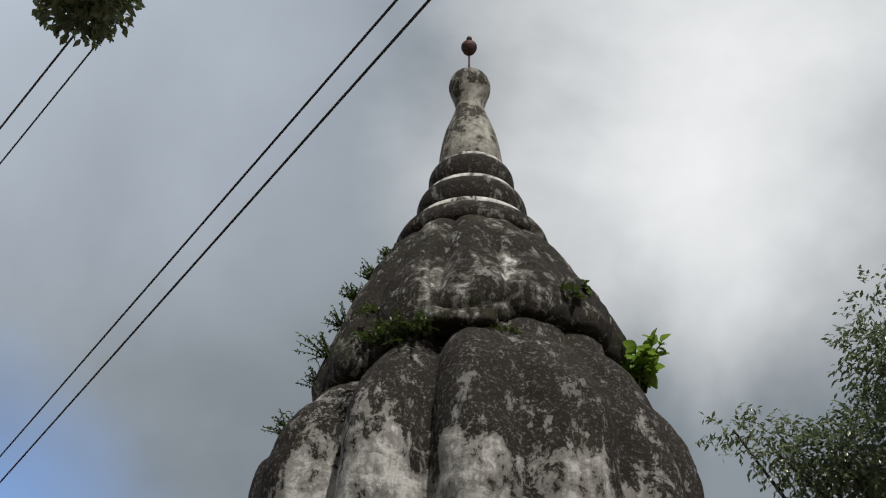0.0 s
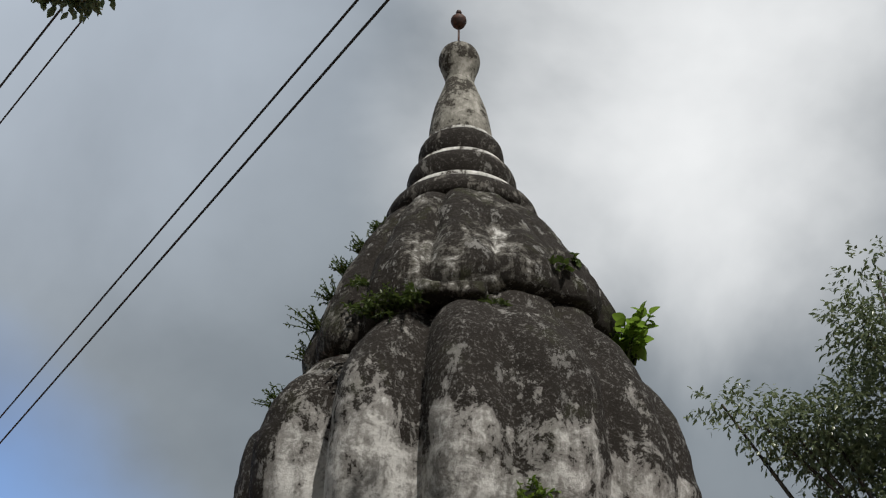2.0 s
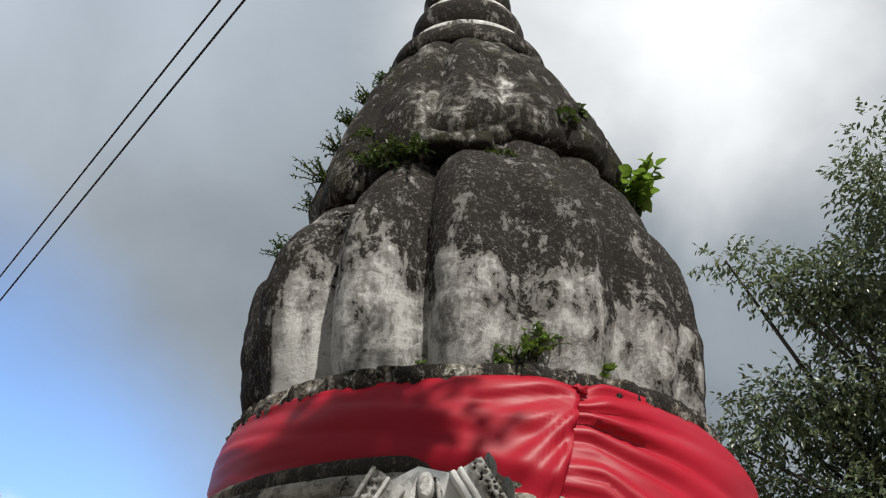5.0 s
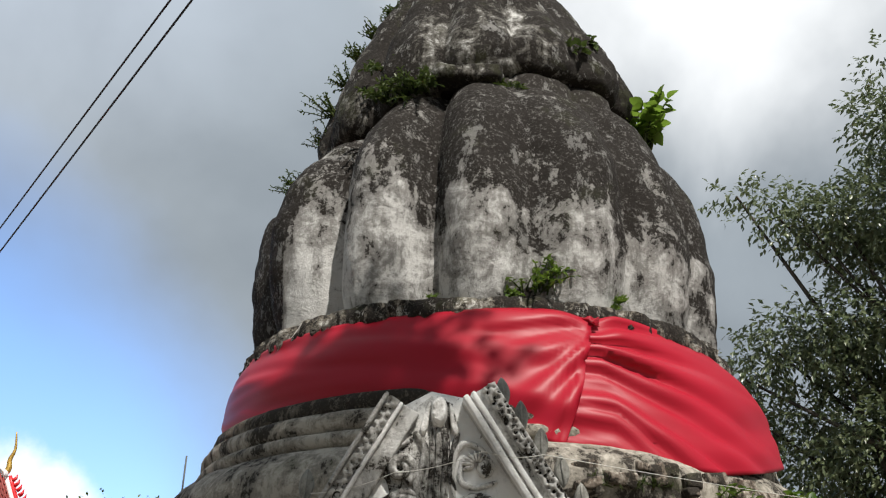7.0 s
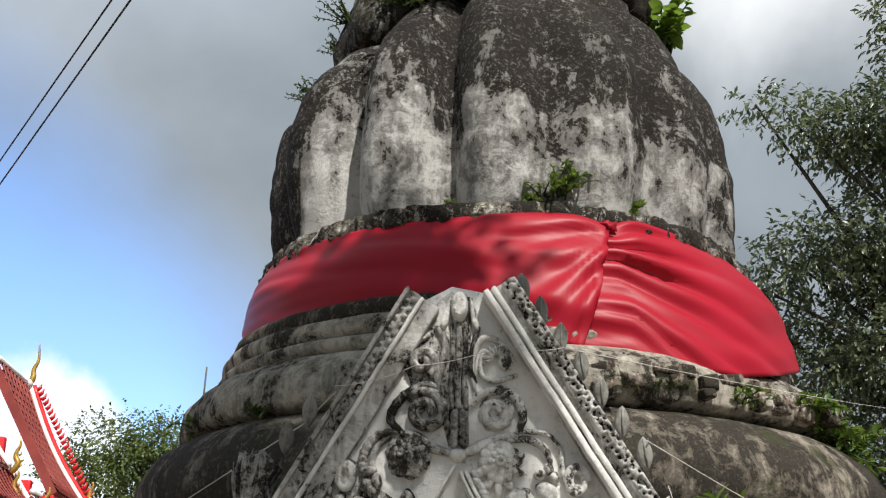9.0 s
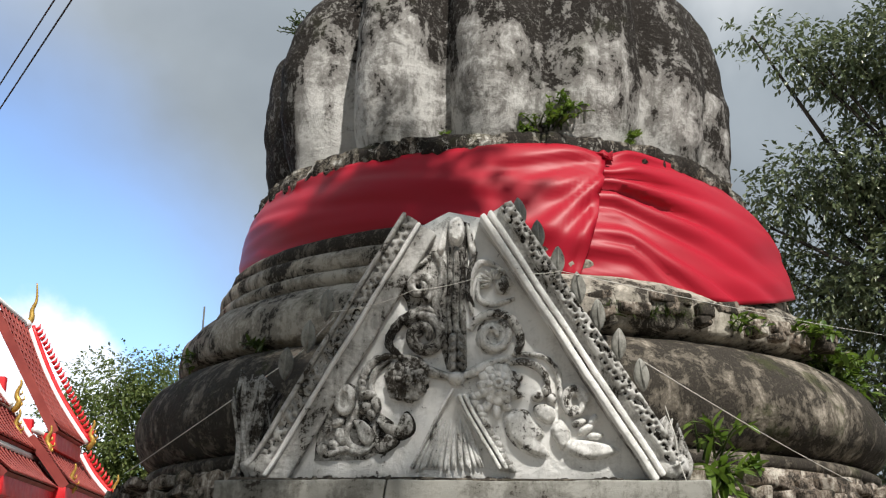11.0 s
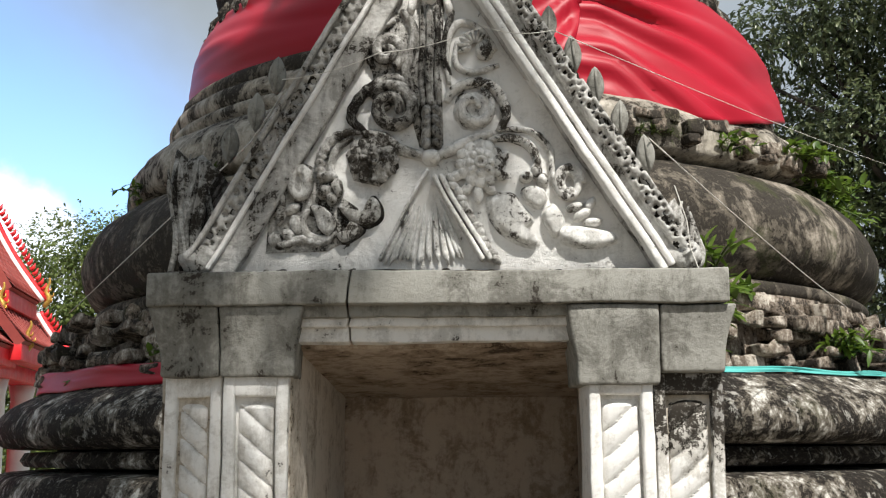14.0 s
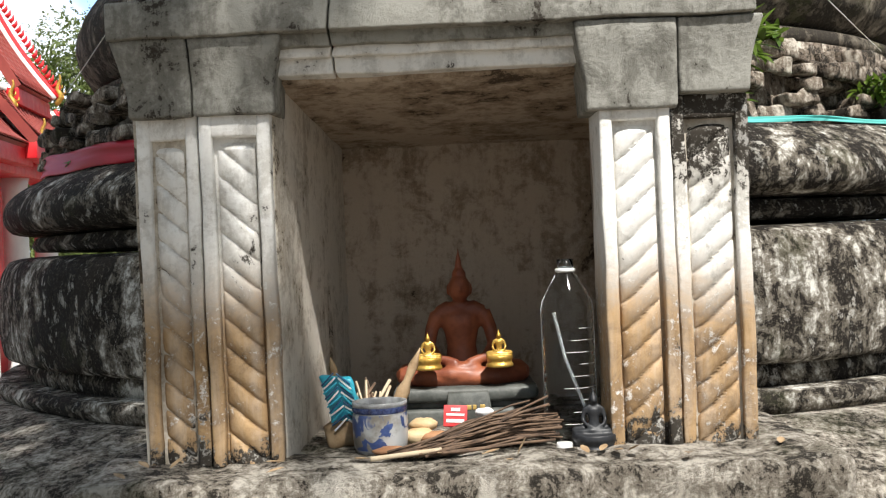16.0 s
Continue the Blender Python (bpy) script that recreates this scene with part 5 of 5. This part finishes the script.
pot = thing("incense_pot", (-0.104, 2.655, TOP), "blue and white glazed incense pot full of ash", "pot")
part("body", Geo().lathe(curve([(0.036, TOP - 0.006), (0.043, TOP), (0.0465, TOP + 0.02), (0.047, TOP + 0.05), (0.045, TOP + 0.07), (0.048, TOP + 0.08), (0.046, TOP + 0.084), (0.043, TOP + 0.078), (0.041, TOP + 0.06)], 4), (-0.104, 2.655, 0), 40, close=False), m_pot, pot)
part("rim_band", Geo().lathe([(0.0462, TOP + 0.066), (0.0478, TOP + 0.070), (0.0478, TOP + 0.076)], (-0.104, 2.655, 0), 40, close=False), m_cobalt, pot)
part("ash", Geo().lathe([(0.043, TOP + 0.068), (0.02, TOP + 0.073), (0.001, TOP + 0.074)], (-0.104, 2.655, 0), 24), m_ash, pot)
part("painted_band", Geo().lathe(curve([(0.0448, TOP + 0.004), (0.0472, TOP + 0.02), (0.0478, TOP + 0.05), (0.0464, TOP + 0.064)], 4), (-0.104, 2.655, 0), 48, close=False), m_painted, pot, "blue painted foliage on a stained white glaze")

bt = thing("water_bottle", (0.229, 2.69, TOP), "empty clear plastic water bottle with moulded ribs", "bottle")
prof = [(0.030, TOP - 0.008), (0.042, TOP - 0.004), (0.045, TOP + 0.006)]
for k in range(10):
    z = TOP + 0.02 + k * 0.0205
    prof += [(0.0455, z), (0.0435, z + 0.004), (0.0455, z + 0.008)]
prof += [(0.0455, TOP + 0.225), (0.043, TOP + 0.24), (0.033, TOP + 0.262), (0.018, TOP + 0.285), (0.0145, TOP + 0.292), (0.0145, TOP + 0.312)]
inner = [(r - 0.0022, z + 0.001) for r, z in prof[::-1]]
part("body", Geo().lathe(prof + inner, (0.229, 2.69, 0), 40, close=False), m_clear, bt)
part("neck_ring", Geo().lathe([(0.0146, TOP + 0.290), (0.018, TOP + 0.291), (0.018, TOP + 0.296), (0.0146, TOP + 0.297)], (0.229, 2.69, 0), 32, close=False), m_cap2, bt)
# thin white arcs stand in for the light caught on the ribs
for k in range(9):
    z = TOP + 0.030 + k * 0.0205
    part("rib_glint", Geo().tube([(0.229 + 0.0462 * math.sin(radians(a)), 2.69 - 0.0462 * math.cos(radians(a)), z) for a in range(-20 + 19 * (k % 3), 66 + 5 * (k % 2), 8)], 0.0005, 5), m_cap2, bt)
# white lines down both sides imitate the bottle's bright rim, no moulded seam
for a in (-88, 88):
    part("seam", Geo().tube([(0.229 + r0 * math.sin(radians(a)) * 1.01, 2.69 - r0 * math.cos(radians(a)), z0) for r0, z0 in ((0.0455, TOP + 0.01), (0.0455, TOP + 0.225), (0.043, TOP + 0.24), (0.018, TOP + 0.285))], 0.0007, 5), m_cap2, bt)
strand("drinking_straw", [(0.205, 2.68, TOP + 0.22), (0.222, 2.685, TOP + 0.14), (0.262, 2.69, TOP + 0.03)], 0.003, m_cap2, "white straw standing in the water bottle", "straw")
solo("bottle_cap", Geo().lathe([(0.012, TOP - 0.006), (0.0135, TOP - 0.004), (0.0135, TOP + 0.008), (0.012, TOP + 0.010), (0.001, TOP + 0.010)], (0.205, 2.59, 0), 28), m_cap2, "white plastic bottle cap on the ledge", "cap")

g = Geo()
for k in range(110):
    a, b = rnd.gauss(0, 0.018), abs(rnd.gauss(0, 0.020))
    s0 = Vector((-0.055 + rnd.uniform(-0.04, 0.05) + a * 0.3, 2.545 + rnd.uniform(0, 0.04), TOP + 0.004 + b * 0.25))
    e0 = Vector((0.185 + rnd.uniform(-0.05, 0.02), 2.65 + a * 1.4, TOP + 0.014 + b * 1.15))
    mid = s0.lerp(e0, 0.5) + Vector((rnd.gauss(0, 0.010), rnd.gauss(0, 0.012), 0.004 + rnd.gauss(0, 0.008)))
    g.tube([s0, s0.lerp(mid, 0.5), mid, mid.lerp(e0, 0.5) + Vector((0, 0, 0.003)), e0], rnd.uniform(0.0014, 0.003), 5)
tw = solo("stick_bundle", g, m_twig, "bundle of burnt brown incense sticks lying on the ledge", "sticks", kind="stuff")
strand("pale_stick", [(-0.115, 2.535, TOP + 0.006), (-0.05, 2.545, TOP + 0.010), (0.0, 2.56, TOP + 0.012)], 0.0045, m_pale, "pale peeled stick lying on the ledge", "stick")

fl = thing("incense_packet", (-0.19, 2.72, TOP), "torn cyan striped foil packet of incense sticks", "packet")
part("foil_bag", Geo().block((-0.200, 2.694, TOP + 0.035), (-0.142, 2.712, TOP + 0.125), 0.007, 0.010, 0.004, shape=lambda p: p + Vector((-0.25 * (p.z - TOP - 0.08), 0, 0)) + noise.noise_vector(p * 40) * 0.006), m_cyan, fl)
for k in range(22):
    col, row = k % 2, k // 2
    m = Matrix.Translation((-0.186 + 0.028 * col - 0.25 * (0.008 * row - 0.04), 2.691 + 0.002 * math.sin(k * 2.1), TOP + 0.040 + 0.0080 * row)) @ Matrix.Rotation(radians((38 if col else -38) + rnd.uniform(-8, 8)), 4, "Y")
    part("foil_strip", Geo().block((-0.016, -0.003, -0.0016), (0.016, 0.003, 0.0016), 0.0008, 0.008, 0.0015, m=m), (m_paper, m_deep, m_cyan)[row % 3], fl)
part("paper_wrap", Geo().block((-0.205, 2.69, TOP - 0.004), (-0.135, 2.75, TOP + 0.045), 0.012, 0.015, 0.006, shape=lambda p: p + noise.noise_vector(p * 30) * 0.012), m_kraft, fl)
for k in range(18):
    x = rnd.uniform(-0.17, -0.10)
    part("stick", Geo().tube([(x, 2.74, TOP + 0.03), (x + rnd.uniform(-0.03, 0.05), 2.77 + rnd.uniform(-0.02, 0.04), TOP + rnd.uniform(0.07, 0.11))], rnd.uniform(0.0015, 0.0035), 5), m_pale if k % 3 else m_twig, fl)
solo("palm_leaf_cone", Geo().lathe([(0.001, 0.135), (0.004, 0.12), (0.009, 0.10), (0.007, 0.07), (0.013, 0.05), (0.011, 0.0), (0.008, -0.02)], (0, 0, 0), 12, m=Matrix.Translation((-0.088, 2.80, TOP + 0.035)) @ Matrix.Rotation(radians(24), 4, "Y")), m_kraft, "rolled dry palm leaf cone leaning by the pedestal", "leaf cone")
solo("palm_leaf_cone", Geo().lathe([(0.001, 0.12), (0.007, 0.10), (0.006, 0.07), (0.012, 0.05), (0.011, 0.0), (0.008, -0.02)], (0, 0, 0), 12, m=Matrix.Translation((-0.175, 2.80, TOP + 0.03)) @ Matrix.Rotation(radians(-12), 4, "Y")), m_kraft, "rolled dry palm leaf cone leaning on the niche wall", "leaf cone")
for x, y, z, rx, rz, mat in ((-0.032, 2.70, 0.032, 0.026, 0.012, m_bun), (-0.040, 2.68, 0.014, 0.030, 0.016, m_bun), (-0.010, 2.67, 0.012, 0.028, 0.013, m_rust_o), (0.012, 2.64, 0.010, 0.030, 0.011, m_rust_o), (-0.085, 2.60, 0.006, 0.03, 0.008, m_rust_o)):
    solo("dried_fruit", Geo().ball((x, y, TOP + z), (rx, 0.018, rz), 14, 10, amp=0.3), mat, "dried brown fruit offering on the ledge", "fruit")
bx = thing("match_box", (0.020, 2.70, TOP), "small red and white printed card box", "box")
M = Matrix.Translation((0.026, 2.715, TOP + 0.042)) @ Matrix.Rotation(radians(-14), 4, "X") @ Matrix.Rotation(radians(4), 4, "Y")
part("carton", Geo().block((-0.021, -0.007, -0.019), (0.021, 0.007, 0.019), 0.001, 0.02, m=M), m_boxred, bx)
for a, b, c, d in ((-0.016, -0.012, 0.016, -0.006), (-0.016, 0.000, 0.016, 0.004), (-0.008, 0.008, 0.008, 0.014)):
    part("print_bar", Geo().block((a, -0.0082, b), (c, -0.0068, d), 0.0004, 0.02, m=M), m_paper, bx)
solo("paper_scrap", Geo().ball((0.075, 2.66, TOP + 0.055), (0.018, 0.01, 0.008), 12, 8, amp=0.5), m_paper, "crumpled white paper scrap on the sticks", "paper")
for k in range(16):
    x, y = rnd.uniform(-0.5, 0.55), rnd.uniform(2.46, 2.56)
    solo("leaf_litter", Geo().leaf((x, y, TOP + 0.006), (rnd.gauss(0, 1), rnd.gauss(0, 1), 0.1), (0, 0, 1), 0.03, 0.014, -0.1), m_kraft, "dry fallen leaf lying on the ledge", "leaf", "fallen leaves")

# ---- temple hall beyond ----
hall = thing("temple_hall", (-4.5, 13.5, 0), "temple hall with tiered red roof, white bargeboards and gilt finials", "temple")
HALL = Matrix.Rotation(radians(6), 4, "Z")  # its length runs away from the yard: x across, y along, z up


def along(pts, n=16):
    """Even steps from the first to the second point, with the slight sag of a temple roof."""
    a, b = Vector(pts[0]), Vector(pts[1])
    return [a.lerp(b, i / n) - Vector((0.03, 0, 0.03)) * (b - a).length * math.sin(math.pi * i / n) for i in range(n + 1)]


def flame(p, h, parent, lean=1):
    """A curling gilt roof finial on a small foot."""
    pts = [(p[0] + lean * h * q, p[1], p[2] + h * t) for q, t in ((-0.06, -0.12), (0.08, 0.02), (0.14, 0.22), (0.04, 0.42), (0.06, 0.62), (0.15, 0.82), (0.13, 1.0))]
    f = part("gilt_finial", Geo().tube(curve(pts, 4), [h * (0.03 + 0.085 * math.sin(math.pi * min(1, (i + 4) / 30))) * (1 - i / 28) + 0.008 for i in range(25)], 8, m=HALL), m_gold, parent)
    for k in range(3):
        q = Vector(pts[1 + k]) + Vector((lean * h * 0.10, 0, h * 0.05))
        part("curl", Geo().tube([q, q + Vector((lean * h * 0.08, 0, h * 0.05)), q + Vector((lean * h * 0.07, 0, h * 0.15))], [h * 0.045, h * 0.03, 0.004], 6, m=HALL), m_gold, f)


def roof_tier(y, top, eave, length, crest=True):
    """One slope of the roof: courses of tiles that end in a white bargeboard, a red crest, a fascia under the eave and a finial."""
    line = along(((top[0], y, top[1]), (eave[0], y, eave[1])))
    d = (line[-1] - line[0]).normalized()
    up = Vector((-d.z, 0, d.x))
    body = Geo()
    for a, b in zip(line, line[1:]):  # each course laps over the next
        for p, q in ((a + up * 0.012, b + up * 0.026), (b + up * 0.026, b + up * 0.012)):
            body.add([p, q, q - Vector((0, length, 0)), p - Vector((0, length, 0))], [(0, 1, 2, 3)], HALL)
    body.add([line[0], line[-1], line[-1] - Vector((0, length, 0)), line[0] - Vector((0, length, 0))] + [p - up * 0.10 for p in (line[0], line[-1], line[-1] - Vector((0, length, 0)), line[0] - Vector((0, length, 0)))], [(7, 6, 5, 4), (0, 4, 5, 1), (2, 6, 7, 3), (1, 5, 6, 2)], HALL)
    rf = part("roof", body, m_tile, hall, smooth=False)
    for i in range(int(length / 0.16)):  # the ribs between the columns of tiles
        part("tile_rib", Geo().tube([p + up * 0.022 - Vector((0, 0.08 + 0.16 * i, 0)) for p in line[::2]], 0.012, 5, m=HALL), m_tile, rf)
    part("bargeboard", Geo().tube([p + up * 0.035 for p in line], 0.034, 8, m=HALL), m_white, rf)
    part("ridge_cap", Geo().tube([line[0] + Vector((0, 0.02, 0.04)), line[0] + Vector((0, -length, 0.04))], 0.036, 8, m=HALL), m_white, rf)
    if crest:
        part("crest", Geo().tube([p + up * 0.075 + Vector((0, 0.05, 0)) for p in line], 0.035, 6, m=HALL), m_scarlet, rf)
        n = int((line[-1] - line[0]).length / 0.065)
        for i in range(1, n):
            p = line[0].lerp(line[-1], i / n) + up * 0.085 + Vector((0, 0.05, 0))
            part("crest_tooth", Geo().tube([p, p + up * 0.05 - d * 0.01, p + up * 0.085 - d * 0.045], [0.028, 0.020, 0.004], 6, m=HALL), m_scarlet, rf)
    part("fascia", Geo().block((eave[0] - 0.22, y - length, eave[1] - 0.20), (eave[0] - 0.03, y + 0.03, eave[1] - 0.03), 0.008, 0.4, m=HALL), m_scarlet, rf)
    flame(line[-1] + Vector((0.05, 0.05, 0.0)), 0.30, rf)
    return rf


A = roof_tier(14.0, (-3.75, 4.49), (-2.93, 3.09), 1.30)
pts = [(-3.78, 14.0, 4.50), (-3.70, 14.0, 4.60), (-3.70, 14.0, 4.72), (-3.66, 14.0, 4.85), (-3.68, 14.0, 5.06)]
part("ridge_horn", Geo().tube(curve(pts, 5), [0.05 - 0.0021 * i for i in range(21)], 8, m=HALL), m_gold, A)
part("ridge_knob", Geo().ball((-3.78, 13.97, 4.53), (0.10, 0.10, 0.075), 14, 9, m=HALL), m_white, A)
roof_tier(14.6, (-3.11, 3.01), (-2.70, 2.50), 2.2)
roof_tier(12.6, (-3.41, 3.25), (-3.09, 2.83), 2.2, False)
roof_tier(12.3, (-3.63, 3.63), (-3.38, 3.27), 2.0, False)
roof_tier(12.7, (-3.13, 2.73), (-2.82, 2.44), 2.2, False)
roof_tier(12.2, (-3.51, 3.08), (-3.33, 2.94), 2.0, False)
for x0, x1, y0, y1, z0, z1 in ((-6.0, -3.20, 12.62, 12.72, 2.4, 3.20), (-6.0, -3.12, 13.9, 14.0, 2.2, 3.05), (-6.0, -3.45, 12.32, 12.42, 2.6, 3.60), (-6.0, -3.66, 12.36, 12.46, 3.5, 4.3)):
    part("gable_board", Geo().block((x0, y0, z0), (x1, y1, z1), 0.01, 0.4, m=HALL), m_scarlet, hall)
part("eave_beam", Geo().block((-3.30, 10.6, 2.16), (-2.98, 14.9, 2.32), 0.012, 0.4, m=HALL), m_scarlet, hall)
part("wall", Geo().block((-6.2, 11.5, 0.0), (-3.62, 15.5, 2.55), 0.02, 0.5, m=HALL), m_scarlet, hall)
for y in (11.9, 13.2, 14.5):
    part("column", Geo().lathe([(0.17, 0), (0.14, 0.15), (0.125, 2.0), (0.16, 2.17)], (-3.18, y, 0), 20, m=HALL), m_white, hall)

mast = thing("antenna_mast", (-5.45, 24.0, 0), "thin grey radio mast far behind the trees", "mast")
part("pole", Geo().tube([(-5.4, 24, 0), (-5.4, 24, 6.2)], 0.10, 8), m_slate, mast)
part("rod", Geo().tube([(-5.4, 24, 6.2), (-5.38, 24, 7.35)], 0.022, 6), m_slate, mast)


# ---- trees ----
def tree(name, base, height, blobs, leaf_len, leaf_wid, count, mat, label, trunk_r=0.18, droop=0.3, clump=0.35):
    """A trunk with limbs to each mass of foliage; each mass is made of many twigs of small leaves. blobs: centre, radii."""
    base = Vector(base)
    ob = thing(name, base, label, "tree")
    head = base + Vector((0, 0, height * 0.45))
    part("trunk", Geo().tube([base - Vector((0, 0, 0.1)), base + Vector((0.05, 0, height * 0.2)), head], [trunk_r, trunk_r * 0.8, trunk_r * 0.6], 12), m_bark, ob)
    lv = Geo()
    total = sum(b[1][0] * b[1][1] * b[1][2] for b in blobs)
    for c, r, *many in blobs:
        fine = 0.6 if many else 1.0
        c = Vector(c)
        mid = head.lerp(c, 0.5) + Vector((rnd.gauss(0, 0.35), rnd.gauss(0, 0.35), rnd.uniform(-0.4, 0.5)))
        part("limb", Geo().tube([head - Vector((0, 0, 0.3)), mid, c, c + (c - mid) * 0.02 + Vector((0, 0, -0.1))], [trunk_r * 0.24, trunk_r * 0.12, trunk_r * 0.05, trunk_r * 0.02], 7), m_bark, ob)
        twigs = many[0] if many else max(8, int(count * (r[0] * r[1] * r[2]) / total))
        for k in range(twigs):
            d = Vector((rnd.gauss(0, 1), rnd.gauss(0, 1), rnd.gauss(0, 1))).normalized() * rnd.random() ** 0.45
            p = c + Vector((d.x * r[0], d.y * r[1], d.z * r[2]))
            if not many and noise.noise(p * (1.3 / max(0.25, min(r)))) < (-0.05 if name == "spreading_tree" else -0.22):
                continue
            w0 = (d + Vector((rnd.gauss(0, 0.5), rnd.gauss(0, 0.5), rnd.gauss(-droop, 0.4)))).normalized()
            for j in range(5):
                q = p + w0 * (clump * fine * j / 5)
                lv.leaf(q, w0 + Vector((rnd.gauss(0, 0.8), rnd.gauss(0, 0.8), rnd.gauss(-droop, 0.5))), (rnd.gauss(0, 0.5), rnd.gauss(0, 0.5), 1), fine * leaf_len * rnd.uniform(0.6, 1.2), fine * leaf_wid * rnd.uniform(0.7, 1.2), 0.2, 2)
    tagged(part("crown", lv, mat, ob), kind="stuff")
    return ob


def place(az, el, d):
    """A place d metres away over the ground, in that direction from the middle of the walk."""
    return (d * math.sin(radians(az)), d * math.cos(radians(az)), 1.6 + d * math.tan(radians(el)))


blobs = []
for az, el, d, r in ((16.2, 26.0, 13, 0.35), (17.8, 25.2, 13, 0.5), (19.5, 24.5, 13, 0.6), (21.5, 24.0, 13.2, 0.8), (24, 23.5, 13.5, 1.1), (27, 24, 13.5, 1.4), (24.2, 28.8, 13, 0.5), (26, 28, 13, 0.9), (25.5, 31, 13.2, 0.5),
                     (15.8, 17.0, 13.5, 0.55), (17.5, 18.2, 13.5, 0.7), (20, 18.5, 13.5, 1.0), (23.5, 18.5, 13.8, 1.2), (27, 18, 14, 1.5), (16.8, 14.5, 13.8, 0.45), (18.8, 14.0, 14, 0.9), (22, 13, 14, 1.3), (26, 12.5, 14, 1.6),
                     (18.3, 10.0, 14.2, 0.6), (20.8, 9.0, 14.2, 0.9), (24, 8, 14.2, 1.3), (28, 8, 14.4, 1.5), (20, 5.0, 14.5, 0.7), (23, 4, 14.5, 1.2), (27, 3, 14.5, 1.5), (19.5, 1.5, 15, 0.8), (23, 0, 15, 1.3)):
    blobs.append((place(az, el, d), (r, r, r * 0.62)))
tree("broadleaf_tree", (6.6, 12.5, 0), 6.5, blobs, 0.085, 0.040, 25000, m_crown, "tall broadleaf tree with drooping grey-green foliage behind the stupa", 0.3, 0.3, 0.24)
blobs = []
for az, el, r in ((-18.0, 8.6, 0.9), (-17.0, 10.0, 1.0), (-15.6, 10.3, 1.1), (-14.2, 10.2, 1.0), (-13.0, 9.8, 0.9), (-18.0, 5.0, 1.2), (-16.4, 6.8, 1.2), (-15, 7.5, 1.1), (-13.5, 7, 1.3), (-12, 8, 1.2), (-16.5, 3.5, 1.5), (-14, 4, 1.5), (-18.5, 2.0, 1.4), (-11.5, 5, 1.4), (-15.5, 1.0, 1.6)):
    blobs.append((place(az, el - 1.5, 22), (r, r, r * 0.7)))
tree("spreading_tree", (-6.0, 21.5, 0), 5.5, blobs, 0.085, 0.048, 24000, m_far, "spreading green tree beyond the temple hall", 0.3)
blobs = []
for k in range(8):
    blobs.append(((0.95 + rnd.uniform(-0.1, 0.1), -3.3 + 0.62 * k, rnd.uniform(8.2, 8.8)), (0.75, 0.75, 0.4)))
    blobs.append(((0.0 + rnd.uniform(-0.1, 0.1), -3.3 + 0.62 * k, rnd.uniform(8.2, 9.2)), (0.85, 0.85, 0.5)))
    blobs.append(((-1.6 + rnd.uniform(-0.4, 0.4), -3.3 + 0.62 * k, rnd.uniform(8.2, 9.6)), (1.0, 1.0, 0.5)))
for x, y, many in ((1.08, -1.55, 80), (1.26, -1.95, 95), (1.32, -2.3, 70), (0.95, -2.1, 80), (1.12, 1.40, 340), (0.45, 1.45, 340), (-0.25, 1.5, 340), (-0.95, 1.55, 340), (-1.6, 1.55, 340)):
    blobs.append(((x, y, 8.5), (0.38, 0.38, 0.2), many))
blobs.append(((-2.50, 5.30, 7.42), (0.26, 0.26, 0.2), 260))
blobs.append(((-2.28, 5.02, 7.27), (0.17, 0.17, 0.14), 160))
tree("overhanging_tree", (-4.5, -2.5, 0), 9.0, blobs, 0.13, 0.070, 5600, m_crown, "leafy tree whose dark branch hangs over the yard", 0.3, 0.1, 0.2)
